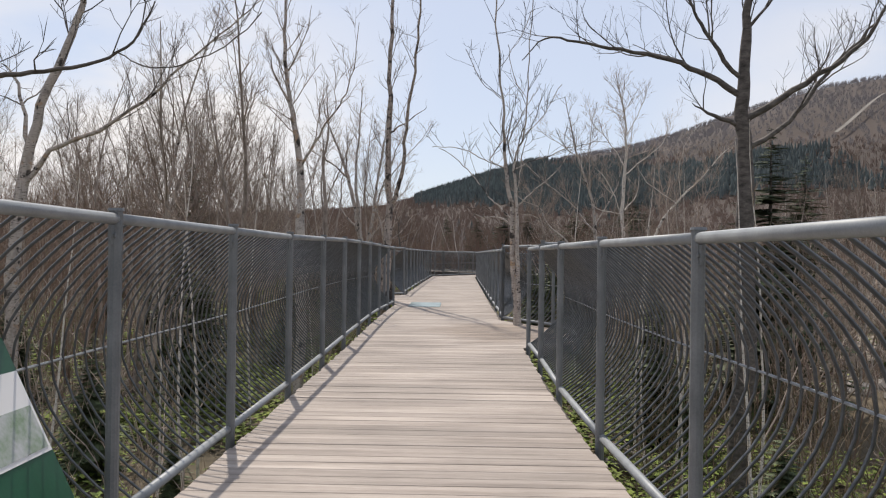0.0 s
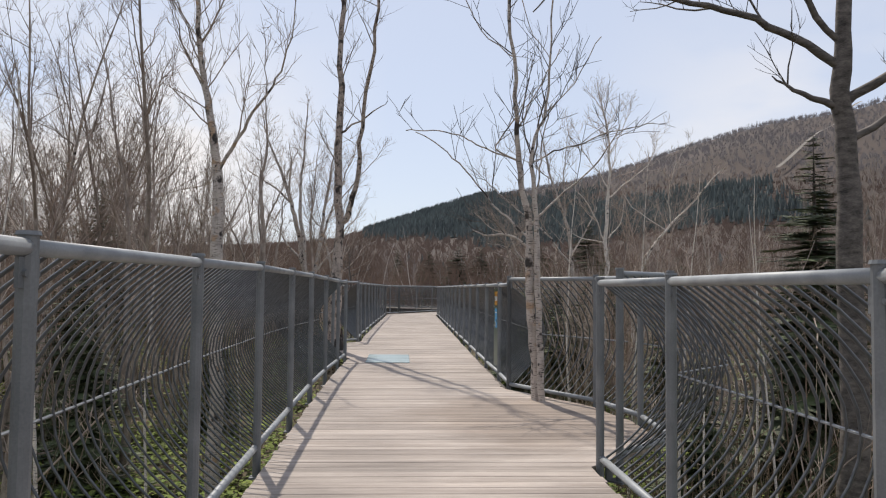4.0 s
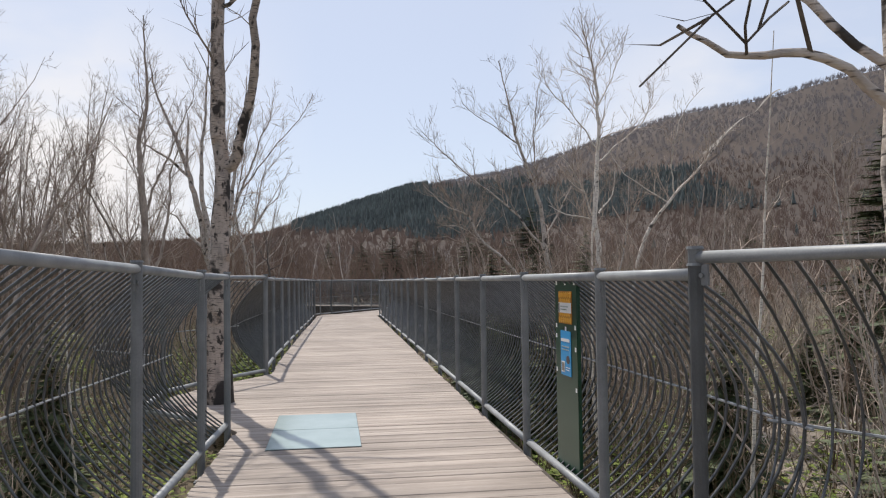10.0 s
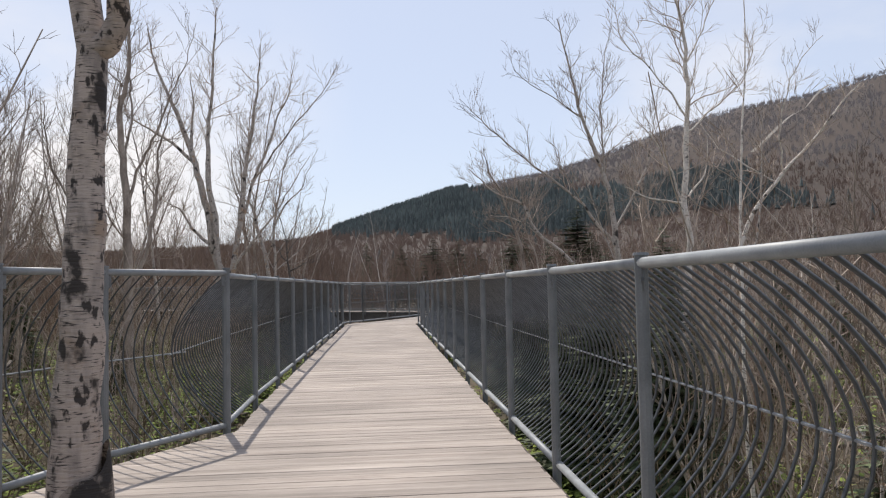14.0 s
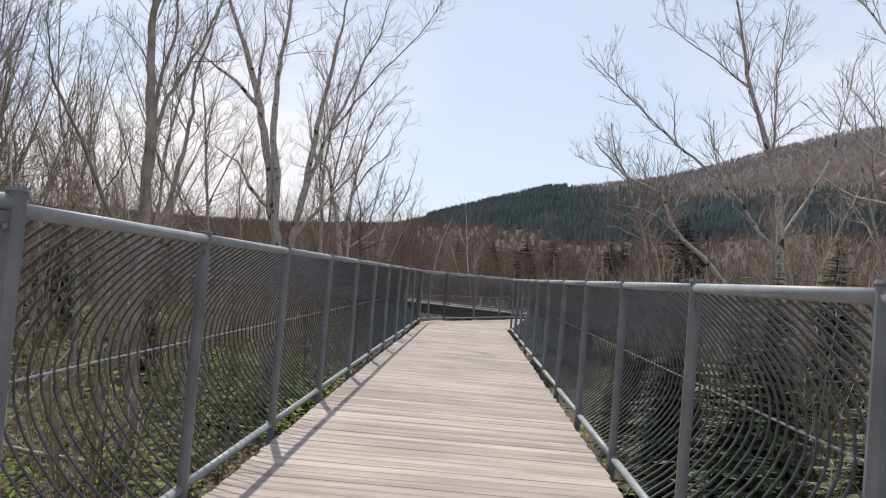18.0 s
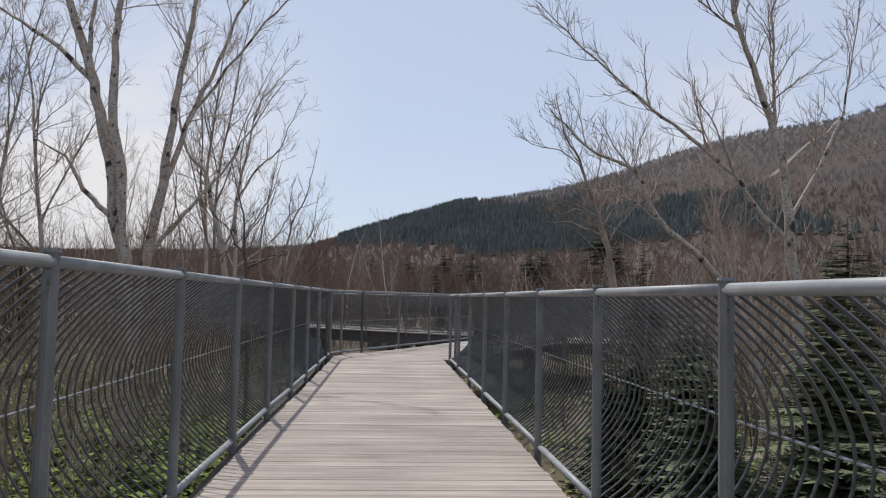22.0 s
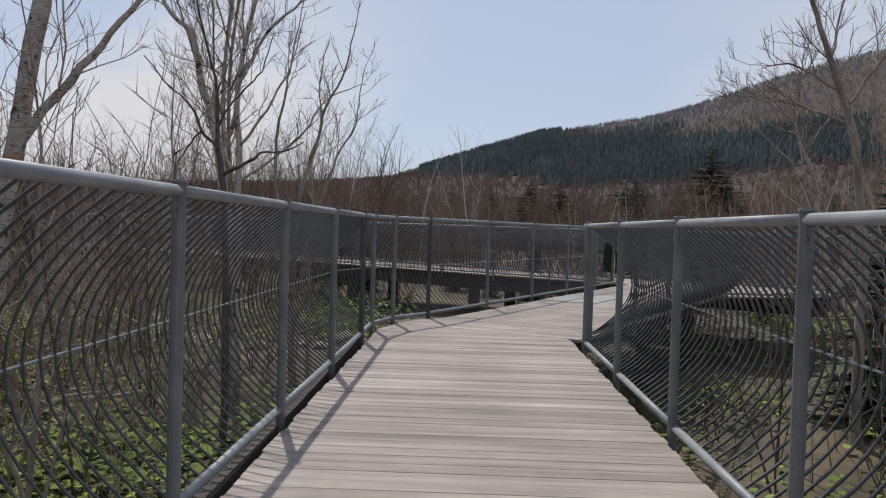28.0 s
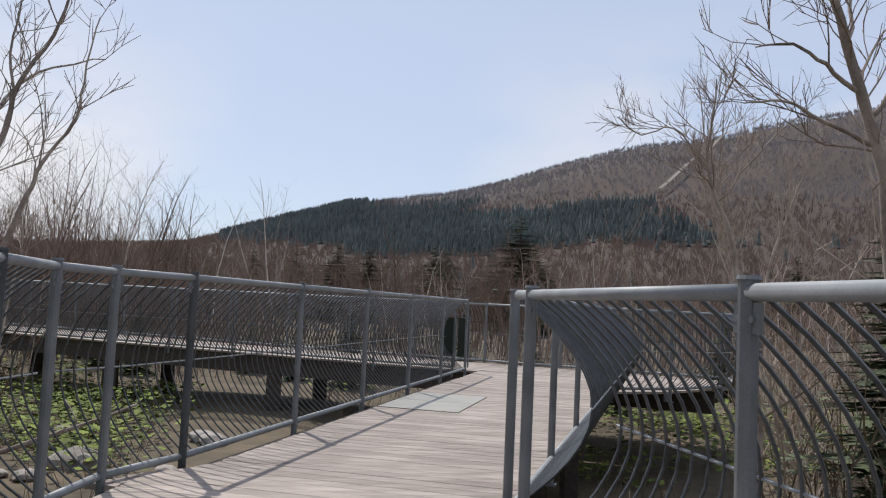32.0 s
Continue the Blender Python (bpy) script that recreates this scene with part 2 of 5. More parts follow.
def birch_bark(name, pale, warm, grey, dark, marks):
    """Pale bark with dark scars, short cross lines and warm peeling bands."""
    m = bpy.data.materials.new(name)
    m.use_nodes = True
    n, l = m.node_tree.nodes, m.node_tree.links
    b = n["Principled BSDF"]
    b.inputs["Roughness"].default_value = 0.75
    co = n.new("ShaderNodeTexCoord")

    def noise_at(stretch, scale, lo, hi):
        mp, t, r = n.new("ShaderNodeMapping"), n.new("ShaderNodeTexNoise"), n.new("ShaderNodeMapRange")
        mp.inputs["Scale"].default_value = stretch
        t.inputs["Scale"].default_value, t.inputs["Detail"].default_value = scale, 5
        r.inputs["From Min"].default_value, r.inputs["From Max"].default_value = lo, hi
        l.new(co.outputs["Object"], mp.inputs["Vector"])
        l.new(mp.outputs["Vector"], t.inputs["Vector"])
        l.new(t.outputs["Fac"], r.inputs["Value"])
        return r.outputs[0]

    out, first = None, (*pale, 1)
    for fac, colour in ((noise_at((1.4, 1.4, 1.6), 3.4, 0.57, 0.66), warm), (noise_at((1.5, 1.5, 0.5), 9.0, 0.45, 0.75), grey),
                        (noise_at((5, 5, 42), 2.6, 0.56, 0.66), dark), (noise_at((1.3, 1.3, 1.1), 3.4, marks, marks + 0.06), dark),
                        (noise_at((3.5, 3.5, 2.2), 4.5, marks + 0.02, marks + 0.08), dark)):
        mix = n.new("ShaderNodeMix")
        mix.data_type = "RGBA"
        if out is None:
            mix.inputs["A"].default_value = first
        else:
            l.new(out, mix.inputs["A"])
        mix.inputs["B"].default_value = (*colour, 1)
        l.new(fac, mix.inputs["Factor"])
        out = mix.outputs["Result"]
    l.new(out, b.inputs["Base Color"])
    bp = n.new("ShaderNodeBump")
    bp.inputs["Strength"].default_value, bp.inputs["Distance"].default_value = 0.5, 0.01
    l.new(noise_at((2, 2, 14), 4.0, 0.3, 0.7), bp.inputs["Height"])
    l.new(bp.outputs[0], b.inputs["Normal"])
    return m


BIRCH = birch_bark("birch_bark", (0.50, 0.44, 0.385), (0.42, 0.29, 0.19), (0.29, 0.255, 0.23), (0.04, 0.033, 0.028), 0.60)
BIRCH_WHITE = birch_bark("white_birch_bark", (0.72, 0.655, 0.575), (0.60, 0.49, 0.39), (0.46, 0.41, 0.365), (0.06, 0.05, 0.043), 0.64)
FOOT_BARK = birch_bark("rough_foot_bark", (0.26, 0.215, 0.18), (0.13, 0.09, 0.065), (0.075, 0.062, 0.054), (0.022, 0.018, 0.016), 0.47)
BIRCH_SCARRED = birch_bark("scarred_birch_bark", (0.42, 0.35, 0.30), (0.33, 0.25, 0.19), (0.22, 0.19, 0.17), (0.035, 0.028, 0.024), 0.56)


def plain(name, colour, rough=0.4):
    m = bpy.data.materials.new(name)
    m.use_nodes = True
    b = m.node_tree.nodes["Principled BSDF"]
    b.inputs["Base Color"].default_value, b.inputs["Roughness"].default_value = (*colour, 1), rough
    return m


ORANGE, DARK_ORANGE = plain("orange_print", (0.72, 0.36, 0.03)), plain("brown_print", (0.42, 0.17, 0.015))
BLUE, WHITE, BROWN = plain("blue_print", (0.03, 0.30, 0.62)), plain("white_print", (0.75, 0.75, 0.74)), plain("dark_print", (0.07, 0.05, 0.05))
PICTURE = material("green_photo", (0.12, 0.22, 0.08), (0.55, 0.55, 0.58), 0.4, 0, 9, 0, fine=40)
RUBBER = plain("black_rubber", (0.015, 0.015, 0.015), 0.6)
OLD_PANE = material("dusty_glass", (0.29, 0.285, 0.25), (0.38, 0.37, 0.325), 0.5, 0, 3, 0.03)
PANE = material("teal_glass", (0.29, 0.37, 0.355), (0.37, 0.45, 0.435), 0.2, 0, 3, 0.03)


# ---- mesh helpers ----
def link(name, verts, faces, mat, parent=None, smooth=False):
    me = bpy.data.meshes.new(name)
    me.from_pydata([tuple(v) for v in verts], [], faces)
    me.materials.append(mat)
    if smooth:
        me.polygons.foreach_set("use_smooth", [True] * len(me.polygons))
    me.update()
    ob = new(name, me)
    if parent is not None:
        ob.parent = parent
    return ob


def share(ob, m, parent=None):
    """Another object on the mesh of ob, at m."""
    o = new(ob.name.split(".")[0], ob.data)
    o.matrix_basis = m
    o.parent = parent if parent is not None else ob.parent
    return o


def empty(name, m=None):
    ob = new(name)
    ob.empty_display_size = 0.1
    if m is not None:
        ob.matrix_basis = m
    return ob


class Soup:
    """Verts and faces that become one mesh."""

    def __init__(self):
        self.v, self.f = [], []

    def tube(self, pts, radii, sides=6, cap=True):
        base, n = len(self.v), len(pts)
        ref = Vector((0.31, 0.95, 0.05))
        for i, p in enumerate(pts):
            p = Vector(p)
            way = (Vector(pts[min(i + 1, n - 1)]) - Vector(pts[max(i - 1, 0)])).normalized()
            if abs(way.dot(ref)) > 0.95:
                ref = Vector((0.9, -0.2, 0.38)).normalized()
            a = way.cross(ref).normalized()
            b = way.cross(a)
            for k in range(sides):
                t = 2 * math.pi * k / sides
                self.v.append(p + radii[i] * (math.cos(t) * a + math.sin(t) * b))
        for i in range(n - 1):
            for k in range(sides):
                k2 = (k + 1) % sides
                self.f.append((base + i * sides + k, base + i * sides + k2, base + (i + 1) * sides + k2, base + (i + 1) * sides + k))
        if cap:
            self.f.append(tuple(base + k for k in reversed(range(sides))))
            self.f.append(tuple(base + (n - 1) * sides + k for k in range(sides)))

    def box(self, lo, hi, m=None):
        base = len(self.v)
        for z in (lo[2], hi[2]):
            for x, y in ((lo[0], lo[1]), (hi[0], lo[1]), (hi[0], hi[1]), (lo[0], hi[1])):
                v = Vector((x, y, z))
                self.v.append(m @ v if m is not None else v)
        for q in ((3, 2, 1, 0), (4, 5, 6, 7), (0, 1, 5, 4), (1, 2, 6, 5), (2, 3, 7, 6), (3, 0, 4, 7)):
            self.f.append(tuple(base + i for i in q))

    def prism(self, low, high):
        """A closed body between two rings of as many points, given counter-clockwise from above."""
        base, n = len(self.v), len(low)
        self.v += [Vector(p) for p in low] + [Vector(p) for p in high]
        self.f.append(tuple(base + i for i in reversed(range(n))))
        self.f.append(tuple(base + n + i for i in range(n)))
        for i in range(n):
            j = (i + 1) % n
            self.f.append((base + i, base + j, base + n + j, base + n + i))

    def done(self, name, mat, parent=None, smooth=False):
        return link(name, self.v, self.f, mat, parent, smooth)


def board(size, bevel, mat, name, parent=None):
    """A box of that size round the origin with small bevels."""
    bm = bmesh.new()
    bmesh.ops.create_cube(bm, size=1)
    bmesh.ops.scale(bm, vec=size, verts=bm.verts)
    bmesh.ops.bevel(bm, geom=bm.edges[:], offset=bevel, segments=2, affect="EDGES")
    me = bpy.data.meshes.new(name)
    bm.to_mesh(me)
    bm.free()
    me.materials.append(mat)
    ob = new(name, me)
    if parent is not None:
        ob.parent = parent
    return ob


# ---- plan ----
GROUND_Z = -3.5
RAIL_L, RAIL_R, RAIL_START = 1.398, 1.352, 1.346
LOW_Z, BOW, STEP = 0.055, 0.47, 0.114
LEG = radians(27.0)                                    # the second leg turns to the right
D2, N2 = Vector((math.sin(LEG), math.cos(LEG), 0)), Vector((math.cos(LEG), -math.sin(LEG), 0))


def along(a, b, n):
    a, b = Vector(a), Vector(b)
    return [tuple(a.lerp(b, i / n)) for i in range(n + 1)]


LEFT_A = along((-1.09, -3.94), (-1.09, 8.87), 7) + [(-1.10, 10.70), (-1.12, 12.53), (-1.14, 14.36), (-1.14, 16.19), (-1.11, 18.02), (-1.07, 19.18)]
LEFT_NOOK = [(-1.32, 19.45), (-2.05, 20.25), (-2.10, 21.5), (-1.76, 22.4), (-1.09, 23.55)]
LEFT_B = [(-1.10, 23.55)] + along((-1.12, 25.38), (-0.99, 34.52), 5) + along((-0.945, 36.35), (-0.85, 41.84), 3)
CORNER_L = [(-0.85, 41.84), (-0.84, 42.80), (-0.64, 43.50), (-0.20, 44.16)]
RIGHT_A = along((1.44, -4.06), (1.42, 3.31), 4) + [(1.36, 5.15)] + [(1.345, 7.02), (1.39, 8.95), (1.40, 10.50)]
RIGHT_NOOK = [(1.60, 10.70), (2.20, 11.30), (2.28, 12.4), (2.10, 13.45), (1.33, 14.90)]
RIGHT_B = [(1.33, 14.90), (1.36, 16.14)] + along((1.365, 17.93), (1.61, 41.72), 13)


# ---- setting: ground and hills ----
RIDGE = ((-180, 2.0), (-60, 2.2), (-30, 2.4), (-12, 2.9), (-5, 3.6), (0, 5.1), (5.6, 6.95), (9, 7.35), (12, 7.85), (16, 8.85), (25, 11.0), (34, 12.6), (48, 13.5), (70, 10), (100, 5), (180, 2.0))


def ridge(az):
    return float(np.interp(az, [a for a, _ in RIDGE], [e for _, e in RIDGE]))


def smooth(t):
    t = min(max(t, 0.0), 1.0)
    return t * t * (3 - 2 * t)


def ground_z(x, y):
    dx, dy = x, y - 20.0
    d, az = math.hypot(dx, dy), math.degrees(math.atan2(dx, dy))
    low = GROUND_Z + 2.1 * smooth((y - 12) / 36) + 0.35 * noise.noise((x * 0.11, y * 0.11, 3.0)) + 0.12 * noise.noise((x * 0.5, y * 0.5, 8.0))
    low += 0.9 * smooth((d - 60) / 80) * noise.noise((x * 0.02, y * 0.02, 1.0))
    top = 620 * math.tan(radians(ridge(az))) * (1 + 0.07 * noise.noise((x * 0.012, y * 0.012, 5.0)) * smooth((d - 250) / 200))
    up = smooth((d - 130) / 520) ** 1.15
    down = 1.0 - 0.5 * smooth((d - 680) / 900)
    return low + top * up * down


def ground_sheet():
    s = Soup()
    rings = [0.0] + [1.6 * 1.062 ** i for i in range(132)]
    spokes = 180
    for i, r in enumerate(rings):
        for k in range(spokes):
            t = 2 * math.pi * k / spokes
            x, y = r * math.sin(t), 20 + r * math.cos(t)
            s.v.append(Vector((x, y, ground_z(x, y))))
            if i:
                k2 = (k + 1) % spokes
                a, b = (i - 1) * spokes, i * spokes
                s.f.append((a + k2, a + k, b + k, b + k2))
    ob = s.done("ground", GROUND, None, True)
    ob.data.materials.append(HILL)
    idx = [1 if (Vector(p.center) - Vector((0, 20, 0))).length > 150 else 0 for p in ob.data.polygons]
    ob.data.polygons.foreach_set("material_index", idx)
    return tagged(ob, "forest floor of leaf litter and low green plants rising to wooded hills", "ground", kind="structure")


ground_sheet()


# ---- fences ----
def fence(posts, side, label, far=False, lift=None, RAIL_Z=1.42, over=0.0):
    """Steel posts with pipe rails and bars bowing outwards. posts: the plan line; side: +1 bows to the right of the way, -1 to the left."""
    base = empty("fence")
    tagged(base, label, "fence", "boardwalk fences")
    z_at = lift or (lambda p: 0.0)
    post = bar = None
    for i, p in enumerate(posts):
        s = Soup()
        z0 = z_at(p)
        if post is None or lift:
            s.tube([(0, 0, -0.16), (0, 0, RAIL_Z + 0.012)], [0.0295, 0.0295], 12)
            s.tube([(0, 0, RAIL_Z + 0.012), (0, 0, RAIL_Z + 0.024)], [0.036, 0.032], 12)
            post = s.done("post", STEEL, base, False)
            post.location = (p[0], p[1], z0)
            first = post
        else:
            share(first, Matrix.Translation((p[0], p[1], z0)), base)
        if not far:
            prev, nxt = Vector((*posts[max(i - 1, 0)], 0)), Vector((*posts[min(i + 1, len(posts) - 1)], 0))
            run = (nxt - prev).normalized()
            inner = Vector((-run.y, run.x, 0)) * side
            s = Soup()
            m = Matrix.Translation((p[0], p[1], z0)) @ Matrix.Rotation(math.atan2(inner.y, inner.x), 4, "Z")
            s.box((-0.05, -0.045, -0.17), (0.10, 0.045, -0.155), m)
            s.box((0.085, -0.045, -0.17), (0.10, 0.045, -0.045), m)
            s.done("bracket", STEEL, base)
        if i + 1 == len(posts):
            break
        a, b = Vector((p[0], p[1], z0)), Vector((posts[i + 1][0], posts[i + 1][1], z_at(posts[i + 1])))
        way = (b - a).normalized()
        flat = Vector((way.x, way.y, 0)).normalized()
        outer = Vector((flat.y, -flat.x, 0)) * side
        length = (b - a).length
        for name, z, r, off in (("top_rail", RAIL_Z - 0.022, 0.0255, 0.0), ("bottom_rail", LOW_Z, 0.026, 0.012)):
            s = Soup()
            up = Vector((0, 0, z))
            past = way * (over if i + 2 == len(posts) else 0.0)
            s.tube([a + up + outer * off, b + up + outer * off + past], [r, r], 12 if not far else 6)
            s.done(name, RAIL, base, True)
        s = Soup()
        up = outer * (BOW + 0.012) + Vector((0, 0, 0.69))
        s.tube([a + up, b + up], [0.0075, 0.0075], 5)
        s.done("rod", RAIL, base)
        # clamps that hold the rail to each post
        if not far:
            for e in (0.035, length - 0.035):
                s = Soup()
                q = a + way * e
                m = Matrix.Translation((q.x, q.y, q.z)) @ Matrix.Rotation(math.atan2(way.y, way.x), 4, "Z")
                s.box((-0.026, -0.006, RAIL_Z - 0.135), (0.026, 0.006, RAIL_Z - 0.05), m)
                c = m @ Vector((0, 0, RAIL_Z - 0.095))
                s.tube([c - outer * 0.016, c + outer * 0.016], [0.011, 0.011], 6)
                s.done("clamp", STEEL, base)
        count = max(2, round(length / (STEP if not far else 0.09)))
        if bar is None:
            s = Soup()
            n = 12 if not far else 8
            pts = []
            for k in range(n + 1):
                t = k / n
                pts.append((BOW * math.sin(math.pi * t) ** 0.9 + 0.01, 0, LOW_Z + (RAIL_Z - 0.03 - LOW_Z) * t))
            s.tube(pts, [0.0080 if not far else 0.0125] * (n + 1), 4 if not far else 3, cap=False)
            bar = s.done("bar", BAR, base, True)
            bar_mesh, keep = bar, True
        ang = math.atan2(outer.y, outer.x)
        for k in range(count):
            q = a + way * (length * (k + 0.5) / count)
            m = Matrix.Translation(q) @ Matrix.Rotation(ang + 0.03 * (random.random() - 0.5), 4, "Z")
            if keep:
                bar_mesh.matrix_basis, keep = m, False
            else:
                share(bar_mesh, m, base)
    return base


STEEL_FENCE = "grey steel fence with pipe rails and outward-bowed bars beside the deck"
fence(LEFT_A, -1, STEEL_FENCE, lift=lambda p: 0.038 * smooth((p[1] - 7) / 4) * smooth((18.6 - p[1]) / 4), RAIL_Z=RAIL_L)   # the rail rises a little on the way
fence(LEFT_NOOK, -1, "grey steel fence of bowed bars round a birch in the deck")
fence(LEFT_B, -1, STEEL_FENCE, RAIL_Z=RAIL_L)
fence(CORNER_L, -1, "grey steel fence with bowed bars round the bend of the deck", RAIL_Z=RAIL_L)
fence(RIGHT_A, 1, STEEL_FENCE, RAIL_Z=RAIL_START)
fence(RIGHT_NOOK, 1, "grey steel fence of bowed bars round a birch in the deck")
fence(RIGHT_B, 1, STEEL_FENCE, RAIL_Z=RAIL_R, over=0.2)
leg_l = [tuple(Vector((-0.20, 44.16, 0)) + D2 * 1.95 * i)[:2] for i in range(6)]
CORNER_R = Vector((1.67, 42.40, 0))
D3 = Vector((math.sin(radians(29.0)), math.cos(radians(29.0)), 0))        # its right edge opens a little
leg_r = [tuple(Vector((1.80, 42.55, 0)) + D3 * k)[:2] for k in (0, 1.83, 3.66, 5.49, 7.32, 8.36)] + [(7.02, 50.0), (8.35, 50.6)]
fence(leg_l, -1, STEEL_FENCE, RAIL_Z=RAIL_L)
fence(leg_r, 1, STEEL_FENCE, RAIL_Z=RAIL_R)


# ---- decks ----
def plank_row(deck, stations, mats=PLANK, thick=0.038, gap=0.0022):
    """Planks across a deck; stations: pairs of left and right edge points, one plank between each two."""
    for (l0, r0), (l1, r1) in zip(stations, stations[1:]):
        l0, r0, l1, r1 = (Vector(v) for v in (l0, r0, l1, r1))
        c = (l0 + r0 + l1 + r1) / 4
        fwd = ((l1 + r1) - (l0 + r0)).normalized()
        g, h = fwd * gap / 2, random.uniform(-0.002, 0.0025)
        over = [random.uniform(-0.012, 0.012) for _ in range(2)]
        side = (r0 - l0).normalized()
        ring = [l0 + g + side * over[0], r0 + g + side * over[1], r1 - g + side * over[1], l1 - g + side * over[0]]
        top, low, mid = [], [], []
        for q in ring:
            q = q - c
            low.append(q + Vector((0, 0, h - thick)))
            mid.append(q + Vector((0, 0, h - 0.004)))
            top.append(Vector((q.x, q.y, q.z + h)) - (q - q.dot(side) * side).normalized() * 0.004)
        s = Soup()
        s.v += low + mid + top
        s.f += [(3, 2, 1, 0), (8, 9, 10, 11)]
        for i in range(4):
            j = (i + 1) % 4
            s.f += [(i, j, 4 + j, 4 + i), (4 + i, 4 + j, 8 + j, 8 + i)]
        ob = s.done("plank", mats, deck)
        ob.location = c


def edge_at(line, y, inset):
    return float(np.interp(y, [p[1] for p in line], [p[0] for p in line])) + inset


def deck_straight():
    deck = tagged(empty("floor"), "weathered grey-brown plank deck of a raised boardwalk", "deck", kind="structure")
    left = LEFT_A + LEFT_NOOK[:-1] + LEFT_B
    right = RIGHT_A + RIGHT_NOOK[:-1] + RIGHT_B
    y, st = -3.0, []
    while y < 43.6:
        l = edge_at(left, y, 0.09) if y < 42.8 else -0.75 + 0.33 * (y - 42.8)
        r = edge_at(right, y, -0.075)
        if y > 42.36:                                   # cut off along the joint with the second leg
            r = 1.60 - (y - 42.36) * N2.x / -N2.y
        st.append(((l, y, 0), (r, y, 0)))
        y += 0.1465
    plank_row(deck, st)
    return st[-1]


def deck_leg():
    deck = tagged(empty("floor"), "weathered grey-brown plank deck bending to the right", "deck", kind="structure")
    foot = Vector((1.60, 42.375, 0))                    # inner corner, where the joint starts
    wide = ((0, 0.05), (8.55, 0.33), (9.2, 1.25), (10.4, 2.1), (12, 2.4))
    st, s = [], 0.0
    while s < 11.4:
        r = float(np.interp(s, [k for k, _ in wide], [w for _, w in wide]))
        l = -2.56 + 0.34 * smooth((s - 0.1) / 0.9)
        st.append((tuple(foot + D2 * s + N2 * l), tuple(foot + D2 * s + N2 * r)))
        s += 0.1465
    plank_row(deck, st)


deck_straight()
deck_leg()


def beam(a, b, w, h, z, name="beam", parent=None, mat=BEAM):
    a, b = Vector((a[0], a[1], 0)), Vector((b[0], b[1], 0))
    way = b - a
    s = Soup()
    m = Matrix.Translation((a.x, a.y, z)) @ Matrix.Rotation(math.atan2(way.y, way.x), 4, "Z")
    s.box((0, -w / 2, -h), (way.length, w / 2, 0), m)
    return s.done(name, mat, parent)


def frame_under(pairs, label, z=-0.045):
    """Timber girders below a deck and square posts down to the ground."""
    base = tagged(empty("deck_frame"), label, "deck frame", kind="structure")
    for k, (a, b) in enumerate(pairs):
        beam(a, b, 0.12, 0.30, z, "girder", base)
        a, b = Vector(a), Vector(b)
        n = max(1, round((b - a).length / 4.6))
        for i in range(n + 1):
            p = a.lerp(b, (i + 0.3) / (n + 0.6))
            g = ground_z(p.x, p.y) - 0.3
            s = Soup()
            s.box((p.x - 0.1, p.y - 0.1, g), (p.x + 0.1, p.y + 0.1, z - 0.30))
            s.done("column", BEAM, base)
    return base


frame_under([((-0.98, -3), (-0.98, 42.2)), ((1.22, -3), (1.40, 42.2)), ((0.12, -3), (0.12, 42.2))], "dark timber girders and columns under the deck")


# ---- the walk beyond the bend ----
FAR_A, FAR_WAY = Vector((8.6, 51.2, 0)), Vector((-0.83, 0.555, 0)).normalized()
FAR_SIDE = Vector((FAR_WAY.y, -FAR_WAY.x, 0))           # away from the first walk


def far_z(p):
    s = (Vector((p[0], p[1], 0)) - FAR_A).dot(FAR_WAY)
    return 0.10 * smooth((s - 5) / 22) - 0.06


